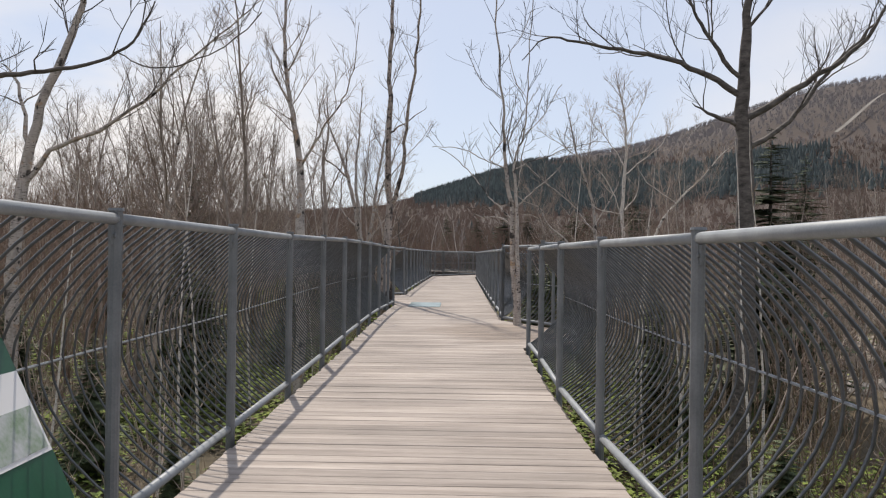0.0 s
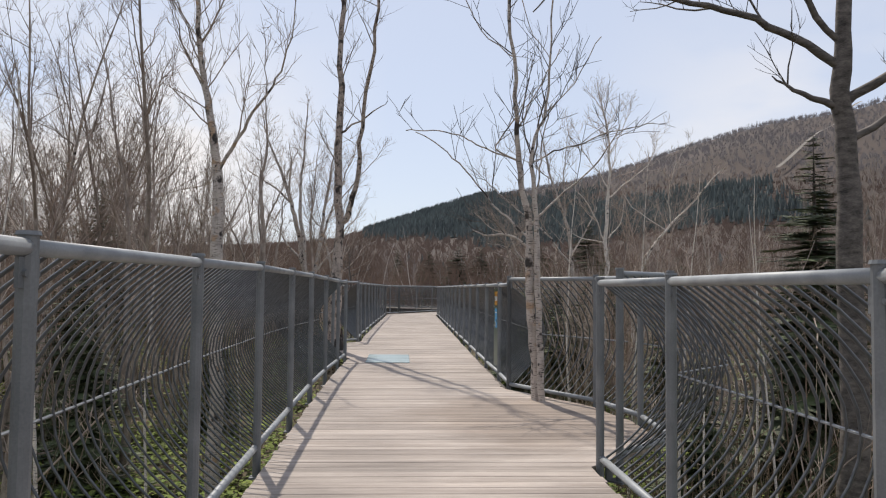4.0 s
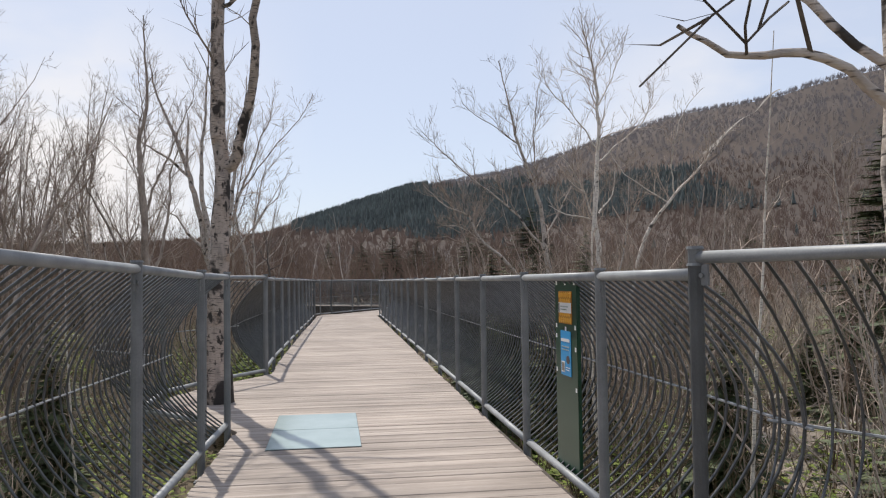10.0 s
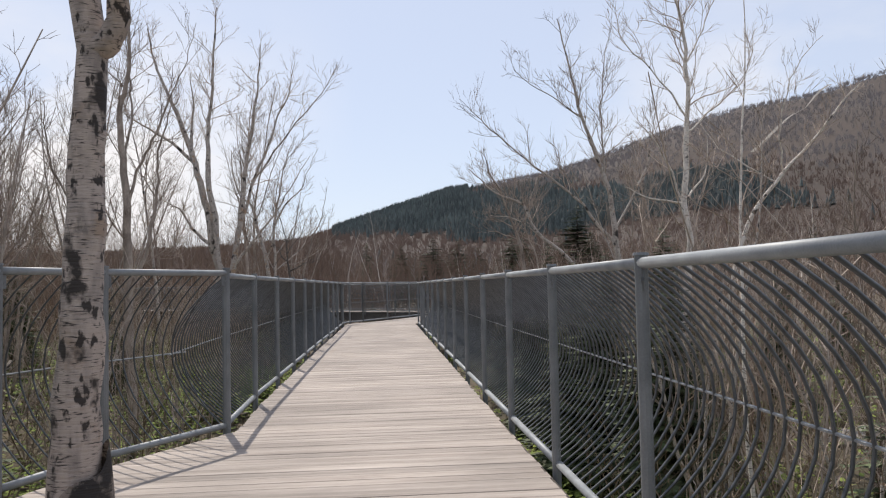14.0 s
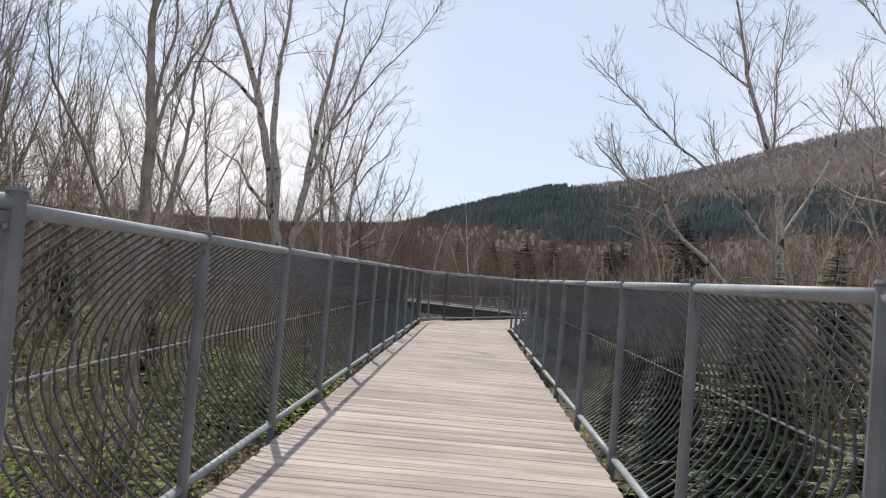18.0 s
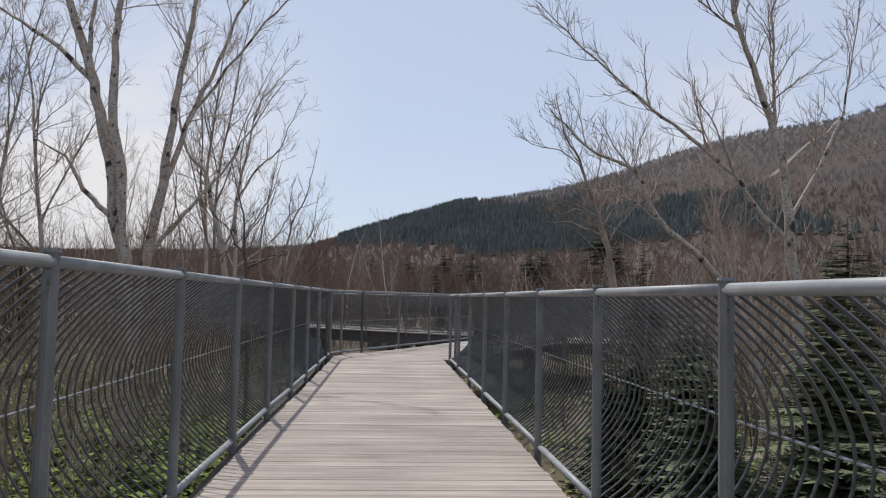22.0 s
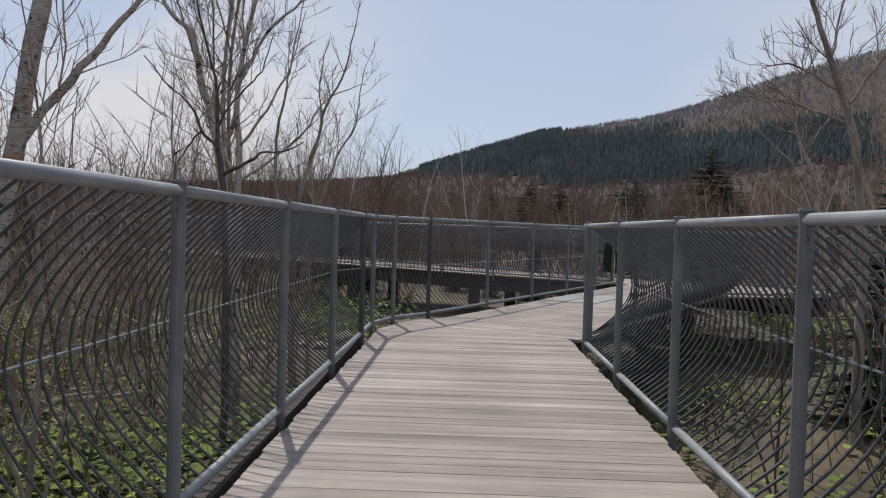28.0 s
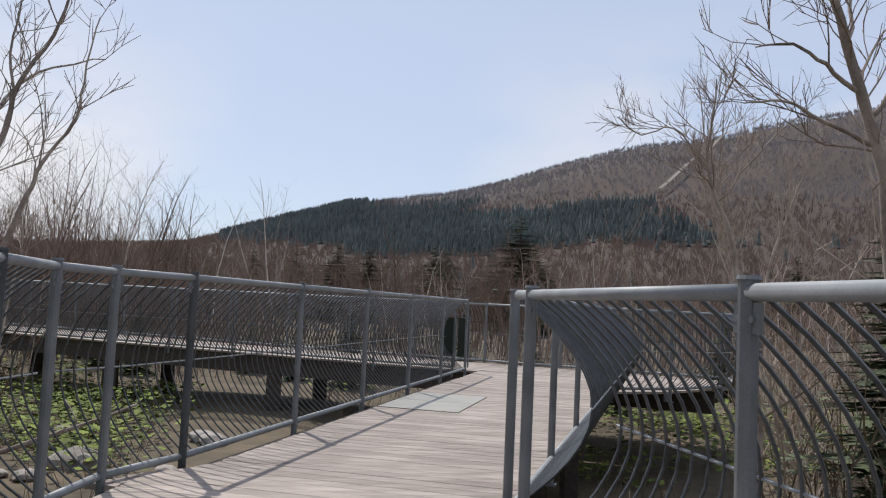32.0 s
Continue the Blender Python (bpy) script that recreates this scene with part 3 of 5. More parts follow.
def far_walk():
    deck = tagged(empty("floor"), "weathered plank deck of the farther boardwalk", "deck", kind="structure")
    st = []
    for i in range(200):
        p = FAR_A + FAR_WAY * (0.1465 * i)
        q = p + FAR_SIDE * 2.45
        st.append(((p.x, p.y, far_z(p)), (q.x, q.y, far_z(p))))
    plank_row(deck, [(b, a) for a, b in reversed(st)])
    deck = tagged(empty("floor"), "weathered plank deck of the farther boardwalk, its distant end", "deck", kind="structure")
    st = []
    for i in range(199, 345):
        p = FAR_A + FAR_WAY * (0.1465 * i)
        q = p + FAR_SIDE * 2.45
        st.append(((p.x, p.y, far_z(p)), (q.x, q.y, far_z(p))))
    plank_row(deck, [(b, a) for a, b in reversed(st)])
    near = [tuple(FAR_A + FAR_WAY * s)[:2] for s in [5.2 + 1.83 * i for i in range(25)]]
    away = [tuple(FAR_A + FAR_WAY * s + FAR_SIDE * 2.5)[:2] for s in [-0.2 + 1.83 * i for i in range(28)]]
    end = [leg_r[-1], (9.3, 51.6), away[0]]
    label = "grey steel fence with bowed bars along the farther boardwalk"
    fence(near, -1, label, True, far_z)
    fence(away, 1, label, True, far_z)
    fence(end, 1, label, True, far_z)
    base = tagged(empty("deck_frame"), "dark timber girders and columns under the farther boardwalk", "deck frame", kind="structure")
    for off in (0.15, 2.3):
        for i in range(10):
            a, b = FAR_A + FAR_WAY * (4.8 * i) + FAR_SIDE * off, FAR_A + FAR_WAY * (4.8 * (i + 1)) + FAR_SIDE * off
            s = Soup()
            za, zb = far_z(a) - 0.045, far_z(b) - 0.045
            w = FAR_SIDE * 0.06
            s.prism([a - w + Vector((0, 0, za - 0.42)), a + w + Vector((0, 0, za - 0.42)), b + w + Vector((0, 0, zb - 0.42)), b - w + Vector((0, 0, zb - 0.42))],
                    [a - w + Vector((0, 0, za)), a + w + Vector((0, 0, za)), b + w + Vector((0, 0, zb)), b - w + Vector((0, 0, zb))])
            s.done("girder", BEAM, base)
            s = Soup()
            g = ground_z(b.x, b.y) - 0.3
            s.box((b.x - 0.17, b.y - 0.17, g), (b.x + 0.17, b.y + 0.17, zb - 0.42))
            s.done("column", BEAM, base)


far_walk()
r0, l0 = CORNER_R - N2 * 0.4, Vector((-0.11, 44.1, 0))
frame_under([(r0[:2], (r0 + D3 * 8.2)[:2]), (l0[:2], (l0 + D2 * 8.8)[:2])], "dark timber girders and columns under the bent deck")


# ---- trees ----
def wander(start, way, length, n, wobble, lift, rng):
    """A wandering line: wobble turns it by chance, lift bends it upwards."""
    pts, p, w = [Vector(start)], Vector(start), Vector(way).normalized()
    for _ in range(n):
        w = (w + Vector((rng.uniform(-1, 1), rng.uniform(-1, 1), rng.uniform(-1, 1))) * wobble + Vector((0, 0, lift))).normalized()
        p = p + w * (length / n)
        pts.append(p.copy())
    return pts


def eased(pts, per, wobble, rng):
    """A smooth line through guide points, a little crooked between them."""
    out = []
    for i in range(len(pts) - 1):
        a, b, c, d = pts[max(i - 1, 0)], pts[i], pts[i + 1], pts[min(i + 2, len(pts) - 1)]
        step = (c - b).length * wobble
        for k in range(per):
            t = k / per
            p = 0.5 * (2 * b + (c - a) * t + (2 * a - 5 * b + 4 * c - d) * t * t + (3 * b - a - 3 * c + d) * t ** 3)
            if i or k:
                p = p + Vector((rng.uniform(-1, 1), rng.uniform(-1, 1), rng.uniform(-1, 1))) * step
            out.append(p)
    return out + [pts[-1]]


def foliate(twigs, line, radii, rng, reach, level, per_m, lo=0.2, angle=(0.3, 1.05), lift=0.06):
    """Side branches along a line and twigs along those; level 0 is the finest."""
    n = len(line)
    total = sum((b - a).length for a, b in zip(line, line[1:]))
    count = max(1, int(per_m[level] * total * (1 - lo) + rng.random()))
    for k in range(count):
        t = lo + (1 - lo) * ((k + rng.uniform(-0.6, 1.6)) / count if 0 < k < count - 1 else rng.random())
        i = min(int(t * (n - 1)), n - 2)
        u = t * (n - 1) - i
        at, main = line[i].lerp(line[i + 1], u), (line[i + 1] - line[i]).normalized()
        side = main.cross(Vector((rng.uniform(-1, 1), rng.uniform(-1, 1), rng.uniform(-1, 1)))).normalized()
        if side.z < -0.3 and rng.random() < 0.7:
            side = -side
        a = rng.uniform(*angle)
        way = main * math.cos(a) + side * math.sin(a)
        length = reach * (1.15 - 0.6 * t) * rng.uniform(0.4, 1.5)
        if level == 0:
            w = side.cross(way).normalized() * 0.0043
            mid = at + way * length * 0.5
            end = mid + (way + Vector((rng.uniform(-0.4, 0.4), rng.uniform(-0.4, 0.4), rng.uniform(-0.2, 0.5)))) * length * 0.5
            b = len(twigs.v)
            twigs.v += [at - w, at + w, mid - w * 0.7, mid + w * 0.7, end]
            twigs.f += [(b, b + 1, b + 3, b + 2), (b + 2, b + 3, b + 4)]
            continue
        r = max(min((radii[i] + (radii[i + 1] - radii[i]) * u) * 0.55, 0.0105 * length + 0.002), 0.0042)
        seg = max(3, min(7, int(length / 0.22))) if level > 1 else max(2, min(4, int(length / 0.2)))
        child = wander(at, way, length, seg, 0.30, lift, rng)
        tip = max(r * 0.35, 0.003)
        rr = [r + (tip - r) * j / seg for j in range(seg + 1)]
        twigs.tube(child, rr, 4 if r > 0.012 else 3, cap=False)
        foliate(twigs, child, rr, rng, max(length * 0.58, 0.24), level - 1, per_m, 0.12, angle, lift)


TWIGGY = (6.5, 5.6, 3.0)
FULL = (8.0, 6.4, 4.4)


def guided_tree(name, seed, x, y, limbs, radius, label, bark, twig, reach=1.5, per_m=FULL, level=2, foot=None, lo=0.35, sway=0.4, snags=(), few=1.0, slim=0.5, bare=0.14):
    """A bare tree on guide lines. limbs: lists of (across, height over the deck); the first is the trunk, those that start near the ground
    are stems beside it, the others part from the nearest line before them. snags: numbers of the limbs that are dead and nearly bare."""
    rng = random.Random(seed)
    g = ground_z(x, y)
    base = tagged(empty(name, Matrix.Translation((x, y, g if foot is None else 0.0))), label, "tree", "bare trees")
    down, start = (g, g - 0.3) if foot is None else (0.0, foot)
    twigs, lines = Soup(), []
    for k, limb in enumerate(limbs):
        pts = [Vector((px, 0, pz - down)) for px, pz in limb]
        stem = k == 0 or (foot is None and limb[0][1] < start + 2.9)
        if stem:
            r0, slope = radius * (1.0 if k == 0 else rng.uniform(0.68, 0.85)), rng.uniform(-0.05, 0.05)
            low = Vector((pts[0].x * 0.6, 0.25 * rng.uniform(-1, 1) if k else 0, start - down))
            if limb[0][1] > start + 0.4:
                pts.insert(0, low)
        else:
            at, r_at, _ = min(((q, rr[j], (Vector((q.x, 0, q.z)) - pts[0]).length) for ln, rr in lines for j, q in enumerate(ln)), key=lambda e: e[2])
            pts[0] = at.copy()
            r0, slope = r_at * (0.4 if k in snags else slim) * rng.uniform(0.88, 1.12), rng.uniform(-sway, sway)
        run = 0.0
        for j in range(1, len(pts)):
            run += (pts[j] - Vector((pts[j - 1].x, 0, pts[j - 1].z))).length if not stem else 0.5
            pts[j].y = pts[0].y + slope * run
        line = eased(pts, 4, 0.02 if stem else 0.035, rng)
        m = len(line) - 1
        tip = max(r0 * 0.12, 0.006)
        rr = [(r0 + (tip - r0) * (j / m) ** 0.9) * rng.uniform(0.94, 1.06) for j in range(m + 1)]
        if stem and foot is None:
            rr[0] *= 1.35
        lines.append((line, rr))
        s = Soup()
        s.tube(line, rr, 12 if stem else 7, cap=False)
        s.done("trunk" if stem else "limb", bark, base, True)
        if k in snags:
            foliate(twigs, line, rr, rng, 0.4, 1, (3, 1.2), 0.5)
        else:
            foliate(twigs, line, rr, rng, reach if stem else reach * 0.85, level, tuple(d * few for d in per_m), lo if stem else bare)
    tagged(twigs.done("crown", twig, base), kind="stuff")
    return base


def wild_tree(name, seed, stems, height, radius, label, bark, twig, reach=1.3, per_m=TWIGGY, level=2, lo=0.3, forks=3, wobble=0.10):
    """A bare tree with its foot at the origin: leaning stems that fork upwards. stems: lean in x and y and share of the height."""
    rng = random.Random(seed)
    base = tagged(empty(name), label, "tree", "bare trees")
    twigs = Soup()
    for k, (lean_x, lean_y, part_of) in enumerate(stems):
        at = Vector((0.1 * k * (1 if lean_x > 0 else -1), 0.06 * k, -0.3))
        r0, n = radius * (1.0 if k == 0 else 0.8), 14
        line = wander(at, (lean_x, lean_y, 1), height * part_of, n, wobble, 0.03, rng)
        rr = [max(r0 * (1 - 0.88 * (j / n) ** 0.9), 0.005) for j in range(n + 1)]
        rr[0] *= 1.3
        s = Soup()
        s.tube(line, rr, 8 if radius > 0.05 else 5, cap=False)
        s.done("trunk", bark, base, True)
        foliate(twigs, line, rr, rng, reach, level, per_m, lo)
        for _ in range(forks):
            i = rng.randint(int(n * lo), n - 4)
            main = (line[i + 1] - line[i]).normalized()
            side = main.cross(Vector((rng.uniform(-1, 1), rng.uniform(-1, 1), 0.1))).normalized()
            m = 9
            limb = wander(line[i], main + side * rng.uniform(0.4, 0.9), height * part_of * (1 - i / n) * rng.uniform(0.6, 0.95), m, 0.13, 0.07, rng)
            lr = [max(rr[i] * 0.62 * (1 - 0.85 * j / m), 0.005) for j in range(m + 1)]
            twigs.tube(limb, lr, 5, cap=False)
            foliate(twigs, limb, lr, rng, reach * 0.75, level, per_m, 0.15)
    tagged(twigs.done("crown", twig, base), kind="stuff")
    return base


def put(ob, x, y, turn=0.0, size=1.0, z=None):
    o = copy_thing(ob, Matrix.Translation((x, y, ground_z(x, y) if z is None else z)) @ Matrix.Rotation(turn, 4, "Z"))
    o.scale = (size, size, size)
    return o


def conifer(name, seed, height, label, rows=38):
    """A fir: trunk and drooping flat sprays of needles in whorls."""
    rng = random.Random(seed)
    base = tagged(empty(name), label, "tree", "conifers")
    s = Soup()
    s.tube([(0, 0, -0.3), (0, 0, height * 0.5), (0, 0, height)], [0.018 * height, 0.010 * height, 0.005], 7)
    s.done("trunk", BARK_DARK, base)
    s = Soup()
    for k in range(rows):
        t = k / (rows - 1)
        z0 = height * (0.05 + 0.94 * t)
        reach = height * 0.29 * (1 - t) ** 0.75 + 0.10
        for j in range(11 if t < 0.8 else 7):
            a, z = rng.uniform(0, 2 * math.pi), z0 + rng.uniform(-0.5, 0.5) * height / rows
            r = reach * rng.uniform(0.5, 1.15)
            d, side = Vector((math.cos(a), math.sin(a), 0)), Vector((-math.sin(a), math.cos(a), 0))
            root = Vector((0, 0, z))
            tip = d * r + Vector((0, 0, z + r * (0.35 * t - 0.28)))
            for q in range(8):
                u = (q + 1) / 8
                p = root.lerp(tip, u)
                w = (r * 0.30 + 0.05) * (1.2 - 0.8 * u) * rng.uniform(0.7, 1.3)
                for sg in (-1, 1):
                    e = p + side * sg * w + d * w * 0.7 + Vector((0, 0, -0.3 * w * rng.random()))
                    b = len(s.v)
                    s.v += [root.lerp(tip, max(u - 0.13, 0)), p + Vector((0, 0, -0.10 * w)), e]
                    s.f.append((b, b + 1, b + 2))
    s.done("crown", NEEDLE, base)
    return base


GREY = "bare grey-barked tree with fine upright twigs in the wood"
MODELS = [
    wild_tree("bare_tree", 11, [(0.02, 0.0, 1), (0.18, 0.1, 0.85), (-0.16, 0.1, 0.9)], 10.5, 0.08, GREY, BARK_GREY, TWIG, 1.2, forks=2),
    wild_tree("bare_tree", 12, [(0.0, 0.03, 1)], 13, 0.10, GREY, BIRCH, TWIG, 1.7, forks=5),
    wild_tree("bare_tree", 13, [(0.1, 0, 1), (-0.16, -0.1, 0.85)], 10, 0.07, GREY, BARK_GREY, TWIG, 1.2, forks=3),
    wild_tree("bare_tree", 14, [(-0.12, 0, 1), (0.14, 0.15, 0.9), (0.22, -0.15, 0.8)], 9.5, 0.065, GREY, BIRCH, TWIG_PALE, 1.1, forks=2),
    wild_tree("bare_tree", 15, [(0.05, 0.05, 1), (-0.10, 0.0, 0.9)], 14, 0.10, GREY, BARK_GREY, TWIG, 1.6, forks=3),
    wild_tree("sapling", 16, [(0.1, 0, 1), (-0.25, 0.1, 0.8), (0.3, 0.3, 0.7)], 5, 0.03, "slim bare sapling with pale twigs", BARK_GREY, TWIG_PALE, 0.9, (7, 4, 2), lo=0.2, forks=1, wobble=0.13),
    wild_tree("shrub", 17, [(0.2, 0, 1), (-0.3, 0.2, 0.9), (0.3, 0.3, 0.9), (-0.12, -0.3, 0.8), (0.3, -0.25, 0.8), (-0.4, -0.1, 0.7)], 3.4, 0.016, "bare pale brown shrub with tangled twigs", TWIG_PALE, TWIG_PALE, 0.8, (5, 3.2, 1.8), lo=0.12, forks=1, wobble=0.2),
]
YOUNG = wild_tree("young_birch", 18, [(0.03, 0.02, 1)], 7.5, 0.036, "slim white birch with few thin branches", BIRCH_WHITE, TWIG_PALE, 0.9, (6, 3.5, 1.5), lo=0.35, forks=1, wobble=0.06)
FAR_TREES = [wild_tree("far_birch", 24 + i, [(0.05, 0, 1), (-0.16, 0, 0.85)][:1 + i % 2], 9.0, 0.07, "pale birch standing in the valley wood", BIRCH_WHITE, TWIG_PALE, 1.6, (0.9, 2.4, 1), level=1, lo=0.25, forks=4) for i in range(2)]
FAR_BROWN = [wild_tree("far_tree", 27 + i, [(0.03, 0, 1), (-0.2, 0, 0.85), (0.22, 0, 0.8)][:1 + i], 8.5, 0.08, "brown leafless tree in the valley wood", VALLEY_WOOD, VALLEY_WOOD, 1.9, (0.9, 3.0, 1), level=1, lo=0.2, forks=4) for i in range(3)]
FIRS = [conifer("conifer", 21, 7.5, "dark green fir among bare trees"), conifer("conifer", 22, 5.0, "young dark green fir among bare trees", 30)]


def near_walk(x, y, room):
    if y < 44:
        return -1.1 - room < x < 1.6 + room
    k = (Vector((x, y, 0)) - Vector((0.7, 43.4, 0)))
    s, w = k.dot(D2), k.dot(N2)
    return (-2 < s < 14 and abs(w) < 1.3 + room) or (abs((y - 52.7) + 0.669 * (x - 8.6)) < 2.3 + room and x < 9)


def stand(ob, x, y, z=None):
    ob.location = (x, y, ground_z(x, y) if z is None else z)
    return ob


# great trees beside the walk, each in its own shape
guided_tree("dark_birch", 31, 5.85, 15.1, [
    [(0.1, 0.5), (0.1, 2.94), (0.0, 4.0), (0.04, 5.1), (0.07, 6.2), (0.22, 7.9), (0.1, 9.5)],
    [(0.25, 3.2), (0.9, 3.87), (1.5, 4.64), (2.1, 5.3), (2.75, 6.0), (3.5, 7.0)],
    [(0.19, 3.8), (0.85, 4.4), (1.65, 4.9), (2.1, 5.4), (2.35, 6.1), (2.45, 7.2)],
    [(-0.06, 4.3), (-0.66, 4.72), (-1.4, 5.0), (-2.3, 5.2), (-3.15, 5.34), (-3.75, 5.4), (-4.2, 4.98)],
    [(-0.05, 4.6), (-0.5, 5.16), (-0.84, 5.64), (-1.1, 6.1), (-1.45, 6.9), (-1.6, 8.1)],
    [(-0.01, 3.75), (-0.52, 3.94), (-0.93, 4.2)], [(0.08, 5.5), (0.6, 6.3), (1.15, 7.5)]],
    0.21, "tall dark-barked birch with long spreading limbs", BARK_DARK, BARK_DARK, 1.3, few=0.75, lo=0.6, sway=0.25)
guided_tree("birch", 32, 1.55, 13.89, [
    [(-0.02, -0.5), (-0.05, 0.45), (-0.10, 0.92), (-0.13, 1.6), (-0.15, 2.08), (-0.24, 2.5), (-0.29, 3.0), (-0.31, 3.5), (-0.4, 4.5), (-0.5, 5.6), (-0.45, 7.0)],
    [(-0.17, 1.9), (-0.35, 2.08), (-0.54, 2.25), (-0.66, 2.44), (-0.94, 2.77), (-1.22, 3.03), (-1.46, 3.17)],
    [(-0.28, 2.73), (-0.51, 2.86), (-0.75, 2.98), (-0.95, 3.1), (-1.26, 3.17), (-1.58, 3.19)],
    [(-0.28, 2.78), (-0.54, 2.88), (-0.49, 3.0), (-0.32, 3.26), (-0.2, 3.5)],
    [(-0.19, 1.77), (-0.38, 1.9), (-0.62, 1.88), (-0.81, 1.95)],
    [(-0.13, 1.96), (0.09, 2.24), (0.5, 2.6), (0.77, 2.92), (0.92, 3.2)],
    [(-0.3, 3.14), (-0.1, 3.5), (0.2, 4.07)], [(-0.35, 3.9), (-0.73, 4.3), (-1.0, 4.87)], [(-0.39, 4.47), (-0.1, 4.96), (0.13, 5.5)]],
    0.066, "white birch growing up through the deck", BIRCH, BARK_DARK, 0.9, foot=-0.6, lo=0.4, slim=0.34, few=0.6)
guided_tree("birch", 33, 1.60, 13.74, [
    [(-0.03, -0.5), (-0.06, 0.4), (-0.08, 0.9), (-0.10, 1.63), (-0.12, 2.1), (-0.15, 2.5), (-0.18, 2.8), (-0.11, 3.1), (-0.01, 3.33), (0.03, 3.96), (0.08, 5.0), (0.1, 6.4)],
    [(-0.08, 2.72), (0.1, 2.88), (0.45, 3.0), (0.93, 3.2), (1.37, 3.3)], [(-0.1, 2.35), (-0.06, 2.68), (-0.01, 3.1), (0.11, 3.5)],
    [(-0.01, 3.33), (0.33, 3.7), (0.65, 4.25)], [(0.02, 3.96), (-0.2, 4.4), (-0.29, 5.0)]],
    0.045, "slimmer white birch stem growing up through the deck", BIRCH, BARK_DARK, 0.9, foot=-0.6, lo=0.4, slim=0.42, few=0.6)
guided_tree("birch", 34, -1.40, 20.93, [
    [(-0.05, -0.5), (-0.03, 0.3), (0.0, 1.0), (0.02, 1.62), (0.03, 2.26), (0.03, 4.0), (0.02, 5.85), (0.05, 7.5), (0.1, 9.4), (0.2, 12.5)],
    [(0.09, 2.5), (0.17, 2.65), (0.26, 2.85), (0.38, 3.4), (0.52, 4.4), (0.72, 5.8), (0.85, 7.2), (0.8, 8.6), (0.9, 11.0)],
    [(0.06, 4.46), (0.58, 4.84), (1.0, 5.2)], [(0.06, 4.55), (0.35, 5.0), (0.55, 5.44)]],
    0.155, "grey birch with a dark scarred stem growing up through the deck", BIRCH_SCARRED, TWIG, 1.0, foot=-0.6, lo=0.5, snags=(2, 3), few=0.8, slim=0.9, bare=0.42)


def bark_foot(x, y, r, seed):
    """A flaring collar of dark rough bark round the foot of the scarred birch, with a ragged upper edge."""
    rng = random.Random(seed)
    s, n = Soup(), 40
    tops = [0.26 + 0.13 * math.sin(2 * math.pi * k / n + 1) + 0.04 * math.sin(6 * math.pi * k / n) for k in range(n)]
    for i in range(6):
        for k in range(n):
            a, z = 2 * math.pi * k / n, -0.12 + (tops[k] + 0.12) * i / 5
            rr = r * (1.22 - 0.20 * min(max(z, 0) / 0.40, 1)) + rng.uniform(-0.005, 0.005) - (0.012 if i == 5 else 0)
            s.v.append(Vector((rr * math.cos(a), rr * math.sin(a), z)))
    for i in range(5):
        for k in range(n):
            s.f.append((i * n + k, i * n + (k + 1) % n, (i + 1) * n + (k + 1) % n, (i + 1) * n + k))
    return s.done("bark_foot", FOOT_BARK, next(o for o in bpy.data.objects if o.name.startswith("birch") and o.parent is None and (o.location - Vector((x, y, 0))).length < 0.05), True)


bark_foot(-1.40, 20.93, 0.150, 7)
guided_tree("pale_birch", 35, -3.3, 18.5, [
    [(0.09, 0.2), (0.06, 1.95), (0.06, 2.7), (0.0, 3.44), (-0.13, 4.33), (-0.26, 4.94), (-0.38, 6.1), (-0.35, 7.4), (-0.4, 9.0)],
    [(0.09, 3.3), (0.41, 3.8), (0.77, 4.35), (1.09, 4.76), (1.34, 5.4), (1.5, 6.4)], [(-0.2, 4.64), (-0.62, 5.4), (-0.88, 6.3)], [(-0.32, 5.4), (0.04, 6.16), (0.23, 7.1)]],
    0.135, "pale beige birch with an ascending limb", BIRCH, TWIG, 1.2, lo=0.5, few=0.8)
guided_tree("birch_clump", 36, -5.2, 34.5, [
    [(-0.04, 0.9), (-0.07, 3.15), (-0.18, 4.5), (-0.22, 5.3), (-0.07, 5.84), (0.02, 6.7), (-0.06, 7.7), (-0.1, 8.8)],
    [(-0.2, 0.9), (-0.32, 2.9), (-0.48, 4.4), (-0.43, 5.3), (-0.51, 6.4), (-0.72, 7.3), (-0.8, 8.3)],
    [(0.0, 3.16), (0.2, 4.18), (0.48, 4.8), (0.64, 5.3), (0.78, 5.84), (1.1, 6.65), (1.3, 7.6)],
    [(-0.5, 4.35), (-0.87, 5.0), (-1.3, 5.46), (-1.7, 5.66)],
    [(0.34, 0.89), (0.42, 2.45), (0.6, 3.5), (0.62, 4.4), (0.87, 5.2), (0.95, 6.2)], [(-0.35, 0.88), (-0.63, 2.27), (-1.2, 3.6), (-1.33, 4.2), (-1.3, 5.2)]],
    0.115, "clump of grey birches with upright branches", BARK_GREY, TWIG, 1.1, lo=0.4, few=0.9)
